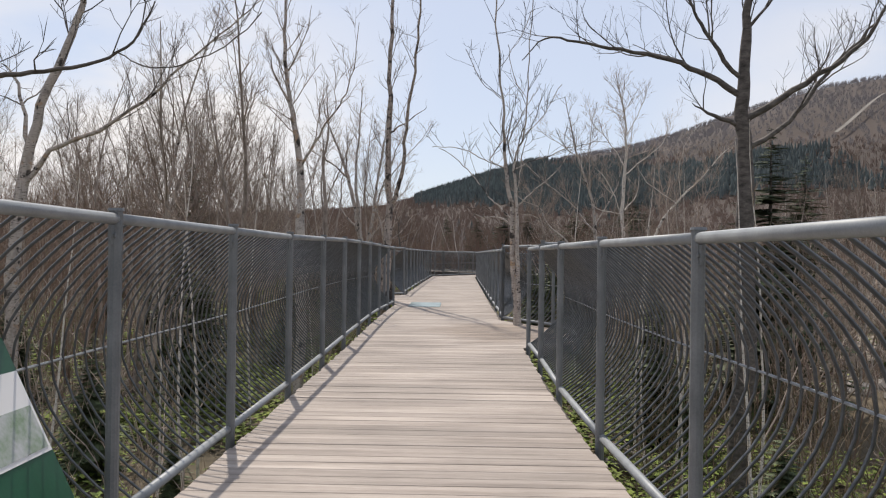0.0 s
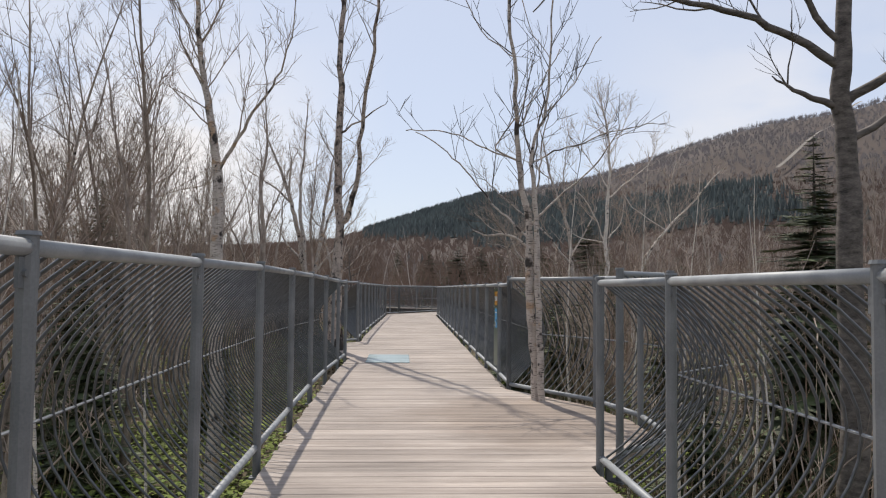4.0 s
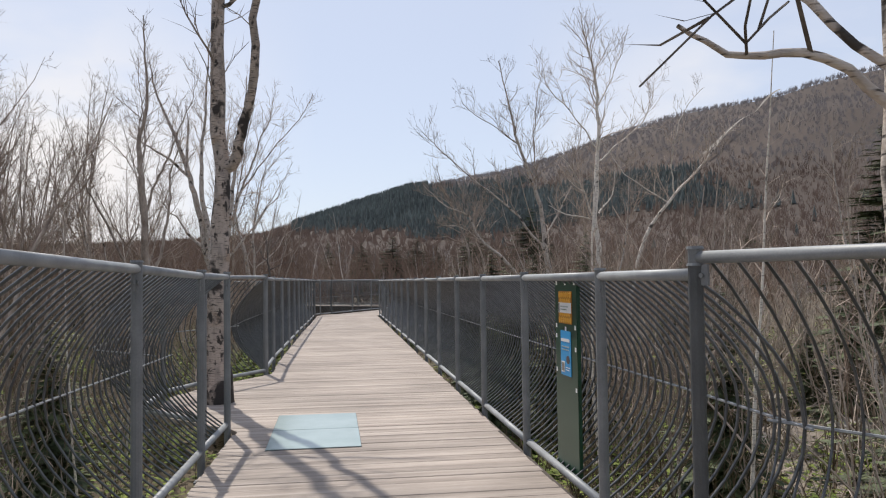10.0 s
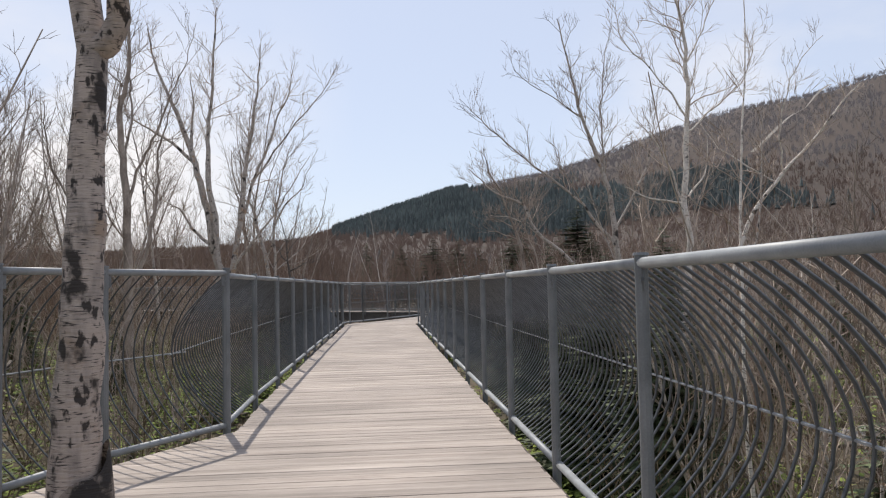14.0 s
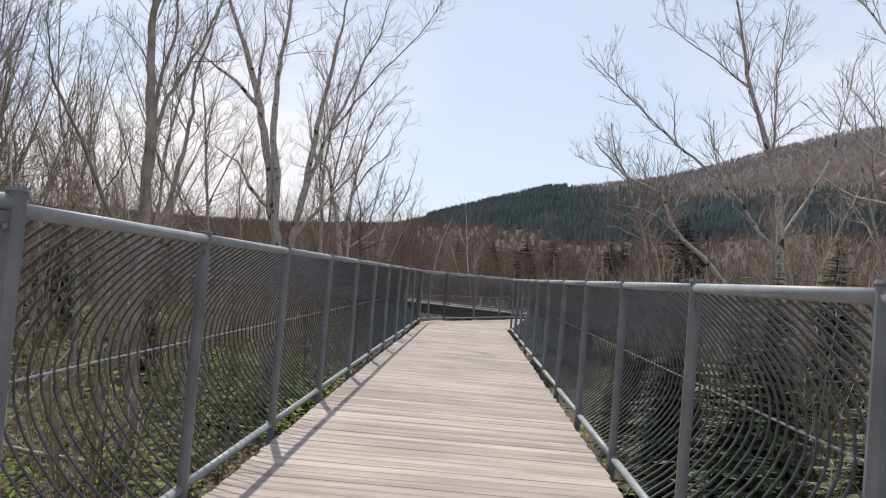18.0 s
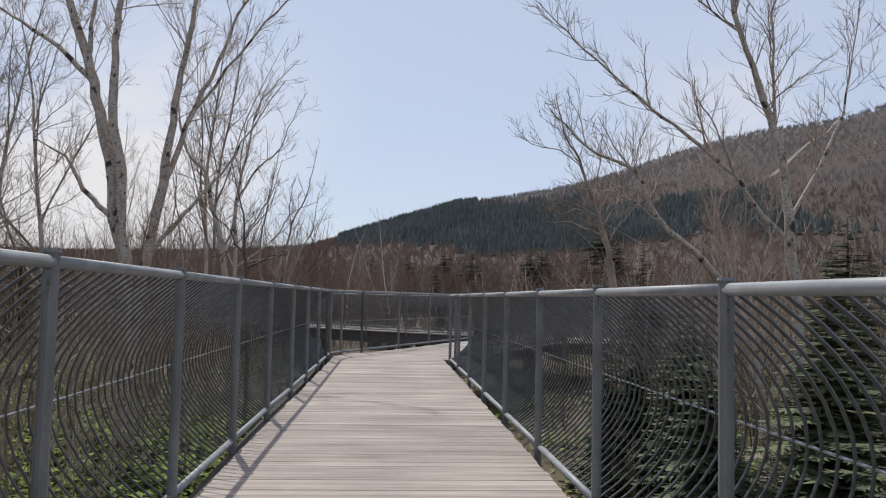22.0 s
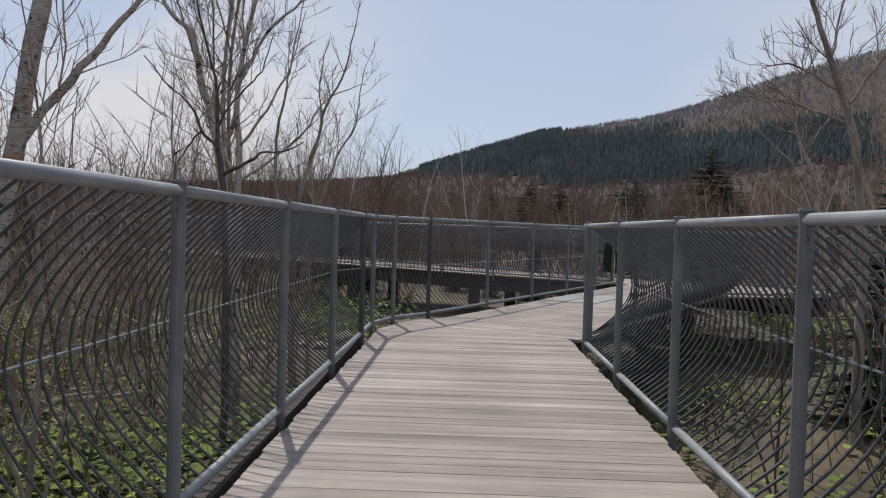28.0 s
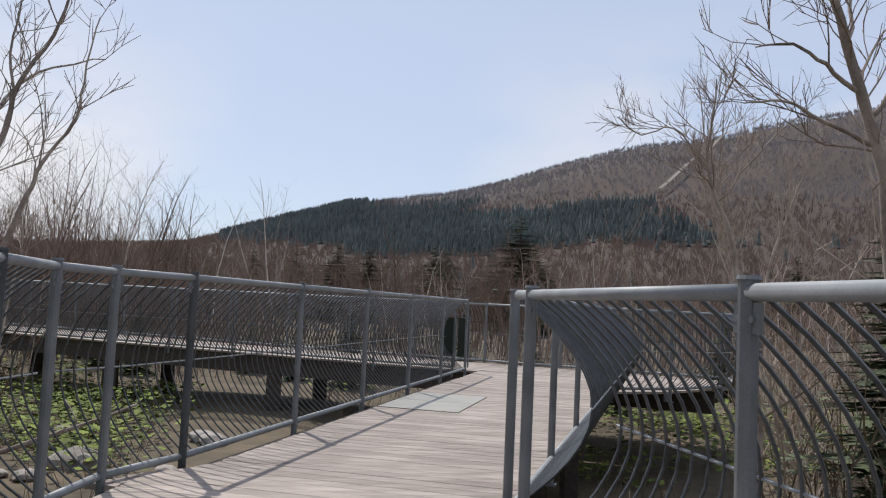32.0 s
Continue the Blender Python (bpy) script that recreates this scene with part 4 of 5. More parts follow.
guided_tree("birch_clump", 37, -4.4, 40.5, [
    [(0.09, 0.37), (-0.26, 3.2), (-0.57, 4.5), (-0.84, 5.5), (-1.2, 6.5), (-1.5, 7.2), (-1.9, 8.2), (-2.1, 9.2)],
    [(0.13, 0.37), (-0.25, 4.2), (-0.3, 5.2), (-0.26, 6.3), (-0.14, 7.3), (-0.08, 8.8), (0.0, 9.8)],
    [(0.24, 0.56), (0.57, 2.86), (0.69, 4.05), (0.85, 5.3), (1.04, 6.4), (1.17, 7.4), (1.27, 8.7)],
    [(0.58, 3.16), (0.96, 4.36), (1.39, 5.65), (1.7, 6.65), (2.0, 7.4), (2.2, 8.5)],
    [(1.35, 4.7), (1.86, 5.7), (2.5, 6.5), (3.27, 7.4), (3.6, 8.1)], [(-0.65, 4.96), (-1.4, 5.7), (-2.3, 6.27), (-2.86, 6.67)],
    [(-0.8, 5.4), (-0.8, 6.45), (-0.88, 7.9)], [(-0.26, 2.54), (-0.8, 3.1), (-1.24, 3.7), (-1.87, 4.06)], [(0.32, 1.7), (0.46, 2.0), (0.89, 2.55), (1.25, 3.0), (1.6, 3.5), (2.1, 4.3), (2.7, 5.3)]],
    0.15, "clump of pale birches leaning apart", BIRCH, TWIG_PALE, 1.15, lo=0.42, sway=0.2, few=0.95, slim=0.68)
guided_tree("birch_clump", 48, -3.5, 46.0, [
    [(0.0, 0.64), (-0.32, 2.6), (-0.6, 3.58), (-0.75, 4.3), (-1.2, 4.76), (-1.45, 5.6), (-1.5, 6.4)],
    [(0.12, 0.64), (0.02, 3.05), (0.1, 4.0), (0.3, 4.9), (0.4, 5.7), (0.7, 6.6)],
    [(-0.2, 2.3), (0.05, 3.5), (0.45, 4.34), (1.0, 4.9), (1.25, 5.5), (1.7, 6.5)], [(0.23, 1.95), (0.95, 2.7), (1.4, 3.45), (2.0, 3.74)],
    [(-0.15, 1.93), (-0.73, 3.2), (-1.5, 3.93)], [(0.22, 2.13), (0.96, 2.24), (1.7, 2.7)], [(-0.05, 4.0), (0.25, 5.2), (0.9, 6.2), (1.6, 6.9)], [(0.1, 2.6), (0.43, 2.94), (0.81, 3.51), (0.98, 3.87), (1.2, 4.6)]],
    0.098, "clump of tan birches with bent limbs", BIRCH, TWIG_PALE, 1.0, lo=0.3, few=0.8)
guided_tree("bare_tree", 50, -2.5, 42.0, [
    [(0.1, 0.3), (0.0, 1.77), (-0.05, 2.1), (-0.06, 2.3), (-0.08, 2.75), (-0.2, 3.3), (-0.45, 4.2)],
    [(0.0, 1.8), (0.2, 1.88), (0.4, 1.97), (0.5, 2.04), (0.75, 2.05), (0.98, 2.15)], [(-0.05, 2.12), (-0.24, 2.28), (-0.3, 2.46), (-0.45, 2.64), (-0.65, 2.8), (-0.9, 3.1)],
    [(-0.06, 2.34), (0.05, 2.56), (0.2, 2.75), (0.4, 3.0), (0.5, 3.4)], [(-0.24, 2.25), (-0.4, 2.08), (-0.52, 1.85)]],
    0.05, "small dark bare tree with crooked broken limbs", BARK_DARK, BARK_DARK, 0.6, lo=0.45, sway=0.3, few=1.0, slim=0.7)
guided_tree("bare_tree", 51, -2.3, 46.0, [
    [(-0.2, 0.6), (-0.06, 1.93), (0.16, 2.67), (0.25, 3.12), (0.52, 3.63), (0.67, 4.19), (0.8, 5.0)],
    [(-0.3, 0.7), (-0.54, 1.94), (-0.52, 2.77), (-0.42, 3.31), (-0.36, 3.76), (-0.26, 4.32), (-0.1, 5.2)],
    [(0.0, 0.8), (0.24, 1.8), (0.39, 2.2), (0.47, 2.45), (0.73, 2.86), (0.79, 3.25), (0.9, 3.9)], [(0.24, 3.05), (0.15, 3.6), (0.3, 4.3)]],
    0.045, "slender grey bare trees with fine curved twigs", BARK_GREY, TWIG_PALE, 0.7, lo=0.4, few=0.7, slim=0.6)
guided_tree("birch_clump", 39, 7.6, 39.5, [
    [(0.06, 0.86), (-0.13, 2.43), (-0.31, 4.0), (-0.74, 5.25), (-1.16, 6.5), (-1.4, 7.7), (-1.76, 9.2)],
    [(-0.18, 2.55), (-1.04, 3.58), (-1.88, 4.38), (-2.72, 5.05), (-3.5, 5.8), (-4.18, 6.5), (-4.67, 7.0)],
    [(-0.37, 4.2), (-0.47, 5.25), (-0.5, 6.5), (-0.43, 7.7), (-0.2, 8.9)], [(-1.07, 6.1), (-1.9, 6.8), (-2.77, 7.37), (-3.1, 7.7)],
    [(-0.7, 0.6), (-1.5, 1.9), (-2.5, 2.8), (-2.9, 3.6), (-3.76, 4.0), (-4.5, 4.7)], [(-2.1, 2.4), (-3.1, 3.2), (-3.9, 3.3)],
    [(-0.1, 3.0), (0.7, 4.2), (1.2, 5.6), (1.5, 7.2)]],
    0.125, "pale birch clump with a long leaning limb", BIRCH, TWIG_PALE, 1.25, lo=0.42, sway=0.25)
guided_tree("birch_clump", 40, 7.8, 35.0, [
    [(0.0, 0.36), (0.1, 3.96), (0.17, 5.6), (0.15, 7.3), (-0.04, 8.2), (-0.3, 9.4)],
    [(0.2, 4.8), (1.1, 5.6), (2.15, 6.6), (2.5, 7.7)], [(0.1, 5.3), (-0.68, 6.5), (-1.3, 7.3), (-1.4, 8.2)], [(0.05, 3.54), (-0.67, 4.6), (-1.2, 5.15)],
    [(0.14, 6.5), (0.73, 7.5), (1.1, 8.5)], [(-0.05, 2.85), (-0.85, 3.27), (-1.4, 3.56)], [(0.06, 3.0), (0.7, 3.9), (0.95, 4.9)]],
    0.105, "white birch with many ascending branches", BIRCH_WHITE, TWIG_PALE, 1.35, lo=0.4)
guided_tree("leaning_birch", 49, 9.3, 35.4, [
    [(-0.3, 0.34), (0.27, 2.54), (1.04, 3.66), (1.97, 4.64), (2.83, 5.64), (3.4, 6.2)], [(1.27, 3.87), (1.03, 5.07), (1.3, 6.35), (1.85, 7.1)], [(0.96, 3.5), (-0.16, 4.65), (-0.56, 5.5)]],
    0.085, "white birch leaning over the low wood", BIRCH_WHITE, TWIG_PALE, 1.1, lo=0.35)
guided_tree("birch", 41, -6.2, 11.6, [
    [(0.0, 0.2), (0.15, 2.08), (0.42, 3.35), (0.87, 4.45), (1.05, 5.1), (1.14, 6.3), (1.1, 7.8)],
    [(0.07, 2.03), (0.56, 2.67), (1.32, 3.0), (2.0, 3.43), (2.57, 3.94), (3.3, 4.5), (3.75, 4.9)], [(0.3, 2.84), (0.04, 3.7), (-0.22, 4.0)]],
    0.12, "pale birch with a leaning trunk", BIRCH, BARK_DARK, 1.1, lo=0.5, few=0.8, sway=0.1)
guided_tree("dark_birch", 42, -5.4, 7.5, [
    [(0.0, 0.0), (0.02, 1.6), (0.0, 2.7), (-0.05, 4.2), (0.05, 6.0), (0.0, 8.0)],
    [(0.0, 2.7), (0.75, 2.85), (1.4, 2.92), (1.93, 2.99), (2.42, 3.1), (2.7, 3.32), (2.86, 3.65)],
    [(2.42, 3.2), (2.86, 3.0), (3.2, 3.06), (3.57, 3.22), (3.9, 3.55)], [(0.0, 3.6), (0.8, 4.2), (1.3, 4.9)]],
    0.13, "dark-barked birch with drooping outer limbs", BARK_DARK, BARK_DARK, 0.8, lo=0.6, few=0.7, sway=0.05)
guided_tree("bare_tree", 44, 7.2, 48.0, [
    [(0.1, -0.2), (-0.4, 2.25), (-0.8, 3.4), (-0.75, 4.1), (-0.7, 4.7)], [(-0.78, 3.5), (-1.4, 3.9), (-1.9, 3.75), (-2.3, 3.95)], [(-0.6, 2.9), (0.0, 3.8), (0.5, 4.3)]],
    0.06, "small pale bare tree with spreading twigs", BARK_GREY, TWIG, 0.9, lo=0.4, few=1.4)
guided_tree("bare_tree", 45, 5.4, 43.6, [
    [(0.15, 0.3), (0.0, 2.2), (-0.28, 3.2), (-0.58, 4.0), (-0.78, 4.6), (-1.1, 5.1), (-1.3, 6.0)],
    [(-0.28, 3.2), (-0.65, 3.4), (-1.0, 3.52), (-1.35, 3.45)], [(-0.15, 2.7), (-0.6, 2.95), (-0.95, 3.1), (-1.3, 3.05)],
    [(-0.2, 3.0), (0.25, 3.7), (0.5, 4.5), (0.6, 5.3)], [(-0.7, 4.4), (-1.2, 4.7), (-1.75, 4.75), (-2.2, 5.0)], [(-0.45, 3.7), (-0.2, 4.5), (-0.15, 5.4)]],
    0.075, "brown bare tree with a crown of fine dark twigs", BARK_GREY, TWIG, 0.95, lo=0.3, sway=0.2, few=1.1)
for k, (x, y) in enumerate(((4.8, 22.5), (5.7, 24.3), (6.6, 20.6), (7.6, 27.4), (8.8, 24.0), (9.8, 29.4), (10.6, 25.5), (5.3, 27.8), (12.2, 31.0), (8.3, 18.6), (11.2, 21.2), (13.5, 26.5))):
    put(MODELS[(2, 3, 3)[k % 3]], x, y, 2.1 * k, 0.58 + 0.05 * (k % 4))
for k, (x, y, stems, h) in enumerate(((-8.6, 29.5, [(0.02, 0, 1), (0.14, 0, 0.9)], 10.5), (-6.3, 26.0, [(-0.03, 0, 1), (0.10, 0, 0.8)], 10.5), (-9.0, 23.2, [(0.0, 0, 1), (0.1, 0, 0.9), (-0.12, 0, 0.9)], 10.0), (-7.4, 20.0, [(0.04, 0, 1)], 10.5), (-11.5, 26.5, [(-0.05, 0, 1), (0.1, 0, 0.9)], 11.0))):
    stand(wild_tree("bare_tree", 130 + k, stems, h, 0.085, "slender grey bare tree with ascending crooked limbs", BARK_GREY, TWIG, 1.0, lo=0.35, forks=3), x, y)
stand(wild_tree("bare_tree", 43, [(-0.05, 0, 1), (0.25, 0.1, 0.9), (-0.4, 0.0, 0.9)], 13, 0.12, "pale bare tree leaning over the clearing", BARK_GREY, TWIG_PALE, 1.6, forks=3), 19.5, 66.0)


def plant_wood():
    rng = random.Random(5)
    done, k = [(5.85, 15.1), (-2.95, 17.7), (-5, 34.3), (-5.1, 42.4), (-3.1, 44.2), (7.9, 39.5), (7.9, 36), (7.6, 47.5)], 0
    while len(done) < 70 and k < 6000:
        k += 1
        x, y = rng.uniform(-40, 44), rng.uniform(4, 80)
        if near_walk(x, y, 4.0) or any((x - a) ** 2 + (y - b) ** 2 < 6 for a, b in done):
            continue
        if -4 - max(0, y - 50) * 0.25 < x < 10 + max(0, y - 50) * 0.5 and y > 24:
            continue
        if -14 < x < -3 and 27 < y < 60 and rng.random() < 0.35:
            continue
        if abs(x) > 10 + y * 0.6:
            continue
        done.append((x, y))
        m = MODELS[rng.choice((0, 1, 1, 2, 3, 4, 4, 5))] if x < 3 else MODELS[rng.choice((0, 2, 2, 3, 3, 5, 5))]
        put(m, x, y, rng.uniform(0, 6.28), rng.uniform(0.72, 1.1) * (0.85 if x > 3 else 1.0))
    for _ in range(70):
        side = rng.choice((-1, 1))
        x, y = side * rng.uniform(3.9, 12.0) + 0.3, rng.uniform(4, 60)
        if not (0 < x < 7 and y > 33) and not near_walk(x, y, 1.0) and all((x - a) ** 2 + (y - b) ** 2 > 1 for a, b in done):
            put(MODELS[rng.choice((5, 6, 6, 6, 6, 6))], x, y, rng.uniform(0, 6.28), rng.uniform(0.75, 1.25))

    # bare trees standing in the open hollow
    for k in range(30):
        x, y = -6.2 - 11.5 * ((k * 0.618) % 1.0), 27 + 19 * (k + 0.5) / 30
        put(MODELS[(0, 1, 4, 3, 1)[k % 5]], x, y, 2.4 * k, 0.62 + 0.3 * ((k * 0.37) % 1.0))
    # the wood behind the start of the walk
    for _ in range(14):
        x, y = rng.choice((-1, 1)) * rng.uniform(4.5, 20) + 0.3, rng.uniform(-18, 2)
        put(MODELS[rng.choice((0, 1, 3, 4))], x, y, rng.uniform(0, 6.28), rng.uniform(0.7, 1.0))
    # low growth close behind the bend
    for _ in range(26):
        x, y = rng.uniform(-8, -2.3), rng.uniform(37, 49.5)
        put(MODELS[rng.choice((5, 6, 6))], x, y, rng.uniform(0, 6.28), rng.uniform(0.7, 1.1))


plant_wood()


def valley_trees():
    """Single trees that stand out of the valley wood."""
    rng = random.Random(15)
    for i, m in enumerate(FAR_TREES + FAR_BROWN):
        stand(m, -6 + 7 * i, 74 + 3 * i)
    for k in range(52):
        x, y = rng.uniform(-30, -3), rng.uniform(60, 90)
        if not near_walk(x, y, 3):
            put(rng.choice(FAR_BROWN), x, y, rng.choice((0, math.pi)), rng.uniform(0.6, 0.95))
    for k in range(150):
        az, d = radians(rng.uniform(-40, 36)), rng.uniform(44, 120)
        x, y = d * math.sin(az), 20 + d * math.cos(az)
        if near_walk(x, y, 5) or (y < 62 and -12 < x < 14):
            continue
        pale = rng.random() < 0.3
        put(rng.choice(FAR_TREES if pale else FAR_BROWN), x, y, rng.choice((0, math.pi)) + rng.uniform(-0.4, 0.4), rng.uniform(0.55, 0.9) * (1.0 if x > -4 else 1.25))


valley_trees()


def young_firs():
    rng = random.Random(6)
    for _ in range(38):
        x, y = rng.choice((-1, 1)) * rng.uniform(4.5, 20) + 0.3, rng.uniform(7, 62)
        if not near_walk(x, y, 2.6) and not (-4 < x < 5 and y > 30) and not (3 < x < 10 and 22 < y < 44):
            put(FIRS[rng.choice((0, 1, 1))], x, y, rng.uniform(0, 6), rng.uniform(0.28, 0.62))


young_firs()
for i, (x, y) in enumerate(((4.2, 15.4), (4.6, 14.3), (5.0, 16.2), (4.4, 17.3), (-3.8, 12.4), (-4.3, 14.6), (-3.7, 10.6), (-4.0, 8.3), (4.1, 9.4), (4.7, 11.2), (4.4, 20.2), (4.2, 24.3), (-4.0, 24.8), (-4.5, 29.5))):
    put(YOUNG, x, y, 1.7 * i, 0.75 + 0.06 * (i % 6))
stand(YOUNG, -4.6, 19.4)
for i, m in enumerate(MODELS):
    stand(m, -14 - 3.1 * i, 18 + 6.0 * i)
for x, y, s, k in ((-10.3, 32, 0.95, 0), (9.2, 22, 1.05, 0), (6.9, 25.5, 0.8, 1), (13.7, 30, 1.0, 0), (-8, 24, 0.9, 1), (4.6, 33.5, 0.8, 1),
                   (8.9, 132, 1.25, 0), (12.5, 130, 1.2, 0), (4.5, 142, 1.2, 0), (20, 128, 1.3, 0), (24, 140, 1.4, 0), (-9, 128, 1.0, 0), (27, 118, 1.7, 0), (30, 122, 1.3, 0), (41, 120, 1.1, 0), (-14, 120, 1.0, 0), (18, 150, 1.2, 0), (55, 110, 1.3, 0), (-7, 150, 1.0, 0), (5.2, 18.5, 0.7, 1), (-5.2, 27, 0.7, 1), (5.6, 30.5, 0.75, 1), (9.5, 41, 0.9, 1), (6.5, 44.5, 0.8, 1), (4.3, 38.4, 0.5, 1)):
    fir = put(FIRS[k], x, y, x, s)
    if y > 100:                                          # broad old firs in the valley
        fir.scale = (s * 1.7, s * 1.7, s)
stand(FIRS[0], -0.9, 136.8).scale = (1.2, 1.2, 1.2)
for i in range(15):                                      # a dark row behind the farther walk
    p = FAR_A + FAR_WAY * (2.5 + 2.6 * i) + FAR_SIDE * (5.2 + 1.3 * (i % 3))
    put(FIRS[1], p.x, p.y, 1.3 * i, 0.36 + 0.05 * (i % 4))
for x, y, s in ((3.7, 31.0, 0.6), (4.5, 32.3, 0.7), (3.9, 34.6, 0.62), (5.2, 34.0, 0.75), (4.6, 36.8, 0.66), (3.9, 38.4, 0.5), (6.1, 36.0, 0.8), (5.4, 39.4, 0.6), (5.0, 30.2, 0.7), (6.3, 31.8, 0.8)):
    put(FIRS[1], x, y, x * 2, s)
stand(FIRS[1], 22, 100)


# ---- brush between the trees ----
def thicket(name, count, seed, x0, x1, y0, y1, mat, label, low=4.2, high=7.6, room=2.2, lean=0.11):
    """Thin leafless brush: from each root a few crooked stems with side twigs."""
    rng = random.Random(seed)
    s = Soup()

    def ribbon(line, w):
        side = (line[-1] - line[0]).cross(Vector((rng.uniform(-1, 1), rng.uniform(-1, 1), 0.1))).normalized() * w
        i, n = len(s.v), len(line)
        for k, p in enumerate(line[:-1]):
            f = 1 - 0.7 * k / n
            s.v += [p - side * f, p + side * f]
            if k:
                s.f.append((i + 2 * k - 2, i + 2 * k - 1, i + 2 * k + 1, i + 2 * k))
        s.v.append(line[-1])
        s.f.append((i + 2 * n - 4, i + 2 * n - 3, i + 2 * n - 2))

    for _ in range(count):
        x, y = rng.uniform(x0, x1), rng.uniform(y0, y1)
        if near_walk(x, y, room):
            continue
        h = rng.uniform(low, high)
        foot = Vector((x, y, ground_z(x, y) - 0.1))
        for _ in range(rng.randint(2, 4)):
            stem = wander(foot, (rng.gauss(0, lean), rng.gauss(0, lean), 1), h * rng.uniform(0.7, 1.05), 5, 0.12, 0.0, rng)
            ribbon(stem, 0.011 + 0.0016 * h)
            for _ in range(7):
                k = rng.randint(1, 4)
                a = stem[k].lerp(stem[k + 1], rng.random())
                twig = wander(a, (rng.gauss(0, 0.6), rng.gauss(0, 0.6), 0.9), h * rng.uniform(0.10, 0.26), 3, 0.25, 0.05, rng)
                ribbon(twig, 0.008)
                for q in (1, 2):
                    ribbon(wander(twig[q], (rng.gauss(0, 0.7), rng.gauss(0, 0.7), 0.7), h * rng.uniform(0.05, 0.11), 1, 0, 0, rng), 0.0055)
    return tagged(s.done(name, mat, None), label, "brush", kind="stuff")


BROWN_BRUSH = "brown leafless brush between the trees"
thicket("thicket", 380, 77, -30, -8.0, 6, 36, BRUSH, BROWN_BRUSH, 4.0, 7.2)
thicket("thicket", 460, 66, -40, -13, 34, 62, BRUSH, BROWN_BRUSH, 4.6, 8.0)
thicket("thicket", 760, 69, -46, -6, 62, 88, BRUSH, "tall brown brush in the hollow past the bend", 5.6, 9.0, 2.4, 0.1)
thicket("thicket", 130, 68, -8, 1, 62, 82, BRUSH, "brown brush in the hollow past the bend", 3.4, 5.2, 2.4, 0.12)
thicket("thicket", 190, 67, 4.6, 17, 15, 50, TWIG_PALE, "pale tan brush below the boardwalk", 2.8, 5.4, 2.4, 0.16)
thicket("thicket", 80, 74, -9.5, -3.4, 6, 50, TWIG_PALE, "tangled brown brush close beside the boardwalk", 2.2, 5.0, 2.2, 0.22)
thicket("thicket", 36, 75, -8, -3.2, 26, 50, DRY, "tangled tan brush close beside the boardwalk", 2.0, 4.6, 2.0, 0.26)
thicket("thicket", 80, 72, -17, -4.5, 44, 64, BRUSH, "brown brush round the farther boardwalk", 2.6, 5.4, 2.4, 0.16)
thicket("thicket", 420, 79, -6, 30, 57, 84, BRUSH, "low brown brush behind the farther boardwalk", 1.2, 2.8)
thicket("thicket", 320, 71, -34, -2, 58, 86, VALLEY_WOOD, "tall brown brush behind the farther boardwalk", 2.4, 4.4, 2.6, 0.07)
thicket("thicket", 260, 78, 6.0, 30, 10, 66, BRUSH, BROWN_BRUSH, 3.2, 5.6)
thicket("thicket", 260, 73, 3.4, 9.5, 5, 50, DRY, "tangled tan brush close beside the boardwalk", 1.4, 3.2, 1.9, 0.24)


# ---- far woods ----
def far_wood(name, count, seed, d0, d1, make, mat, label, where):
    rng = random.Random(seed)
    s = Soup()
    n = 0
    while n < count:
        az, d = radians(rng.uniform(-62, 66)), math.sqrt(rng.uniform(d0 * d0, d1 * d1))
        x, y = d * math.sin(az), 20 + d * math.cos(az)
        if not where(math.degrees(az), d, x, y, rng):
            n += 0.008
            continue
        make(s, Vector((x, y, ground_z(x, y))), d, rng)
        n += 1
    ob = link(name, s.v, s.f, mat)
    return tagged(ob, label, "woods", kind="stuff")


def bare_tuft(s, p, d, rng):
    """A far bare tree: a thin stem and a fan of ascending thin branches."""
    h, w = rng.uniform(5, 9.5) * (0.55 + 0.45 * min(max((d - 62) / 70, 0), 1)), 0.018 + d * 0.00016
    up = Vector((rng.uniform(-0.5, 0.5), 0, h))
    side = Vector((p.y - 20, -p.x, 0)).normalized()
    lines = [(p, p + up, w * 1.6)]
    for k in range(14 if d < 160 else 8):
        t = rng.uniform(0.25, 0.85)
        a = p + up * t
        lines.append((a, a + side * rng.uniform(-1, 1) * h * 0.26 + Vector((0, 0, h * rng.uniform(0.15, 0.4))), w))
    for a, b, ww in lines:
        i = len(s.v)
        s.v += [a - side * ww, a + side * ww, b]
        s.f.append((i, i + 1, i + 2))


def crown_tuft(s, p, d, rng):
    """A far bare tree on the hill: a few thin ascending strokes."""
    h, r = rng.uniform(2.6, 4.8), rng.uniform(0.8, 1.9)
    side = Vector((p.y - 20, -p.x, 0)).normalized()
    for k in range(9):
        a, o = p + side * rng.uniform(-r, r) * 0.5 + Vector((0, 0, h * rng.uniform(0, 0.4))), side * rng.uniform(-1, 1) * r * 0.6
        w = side * rng.uniform(0.06, 0.13)
        i = len(s.v)
        s.v += [a - w, a + w, a + o + Vector((0, 0, h * rng.uniform(0.35, 0.65)))]
        s.f.append((i, i + 1, i + 2))


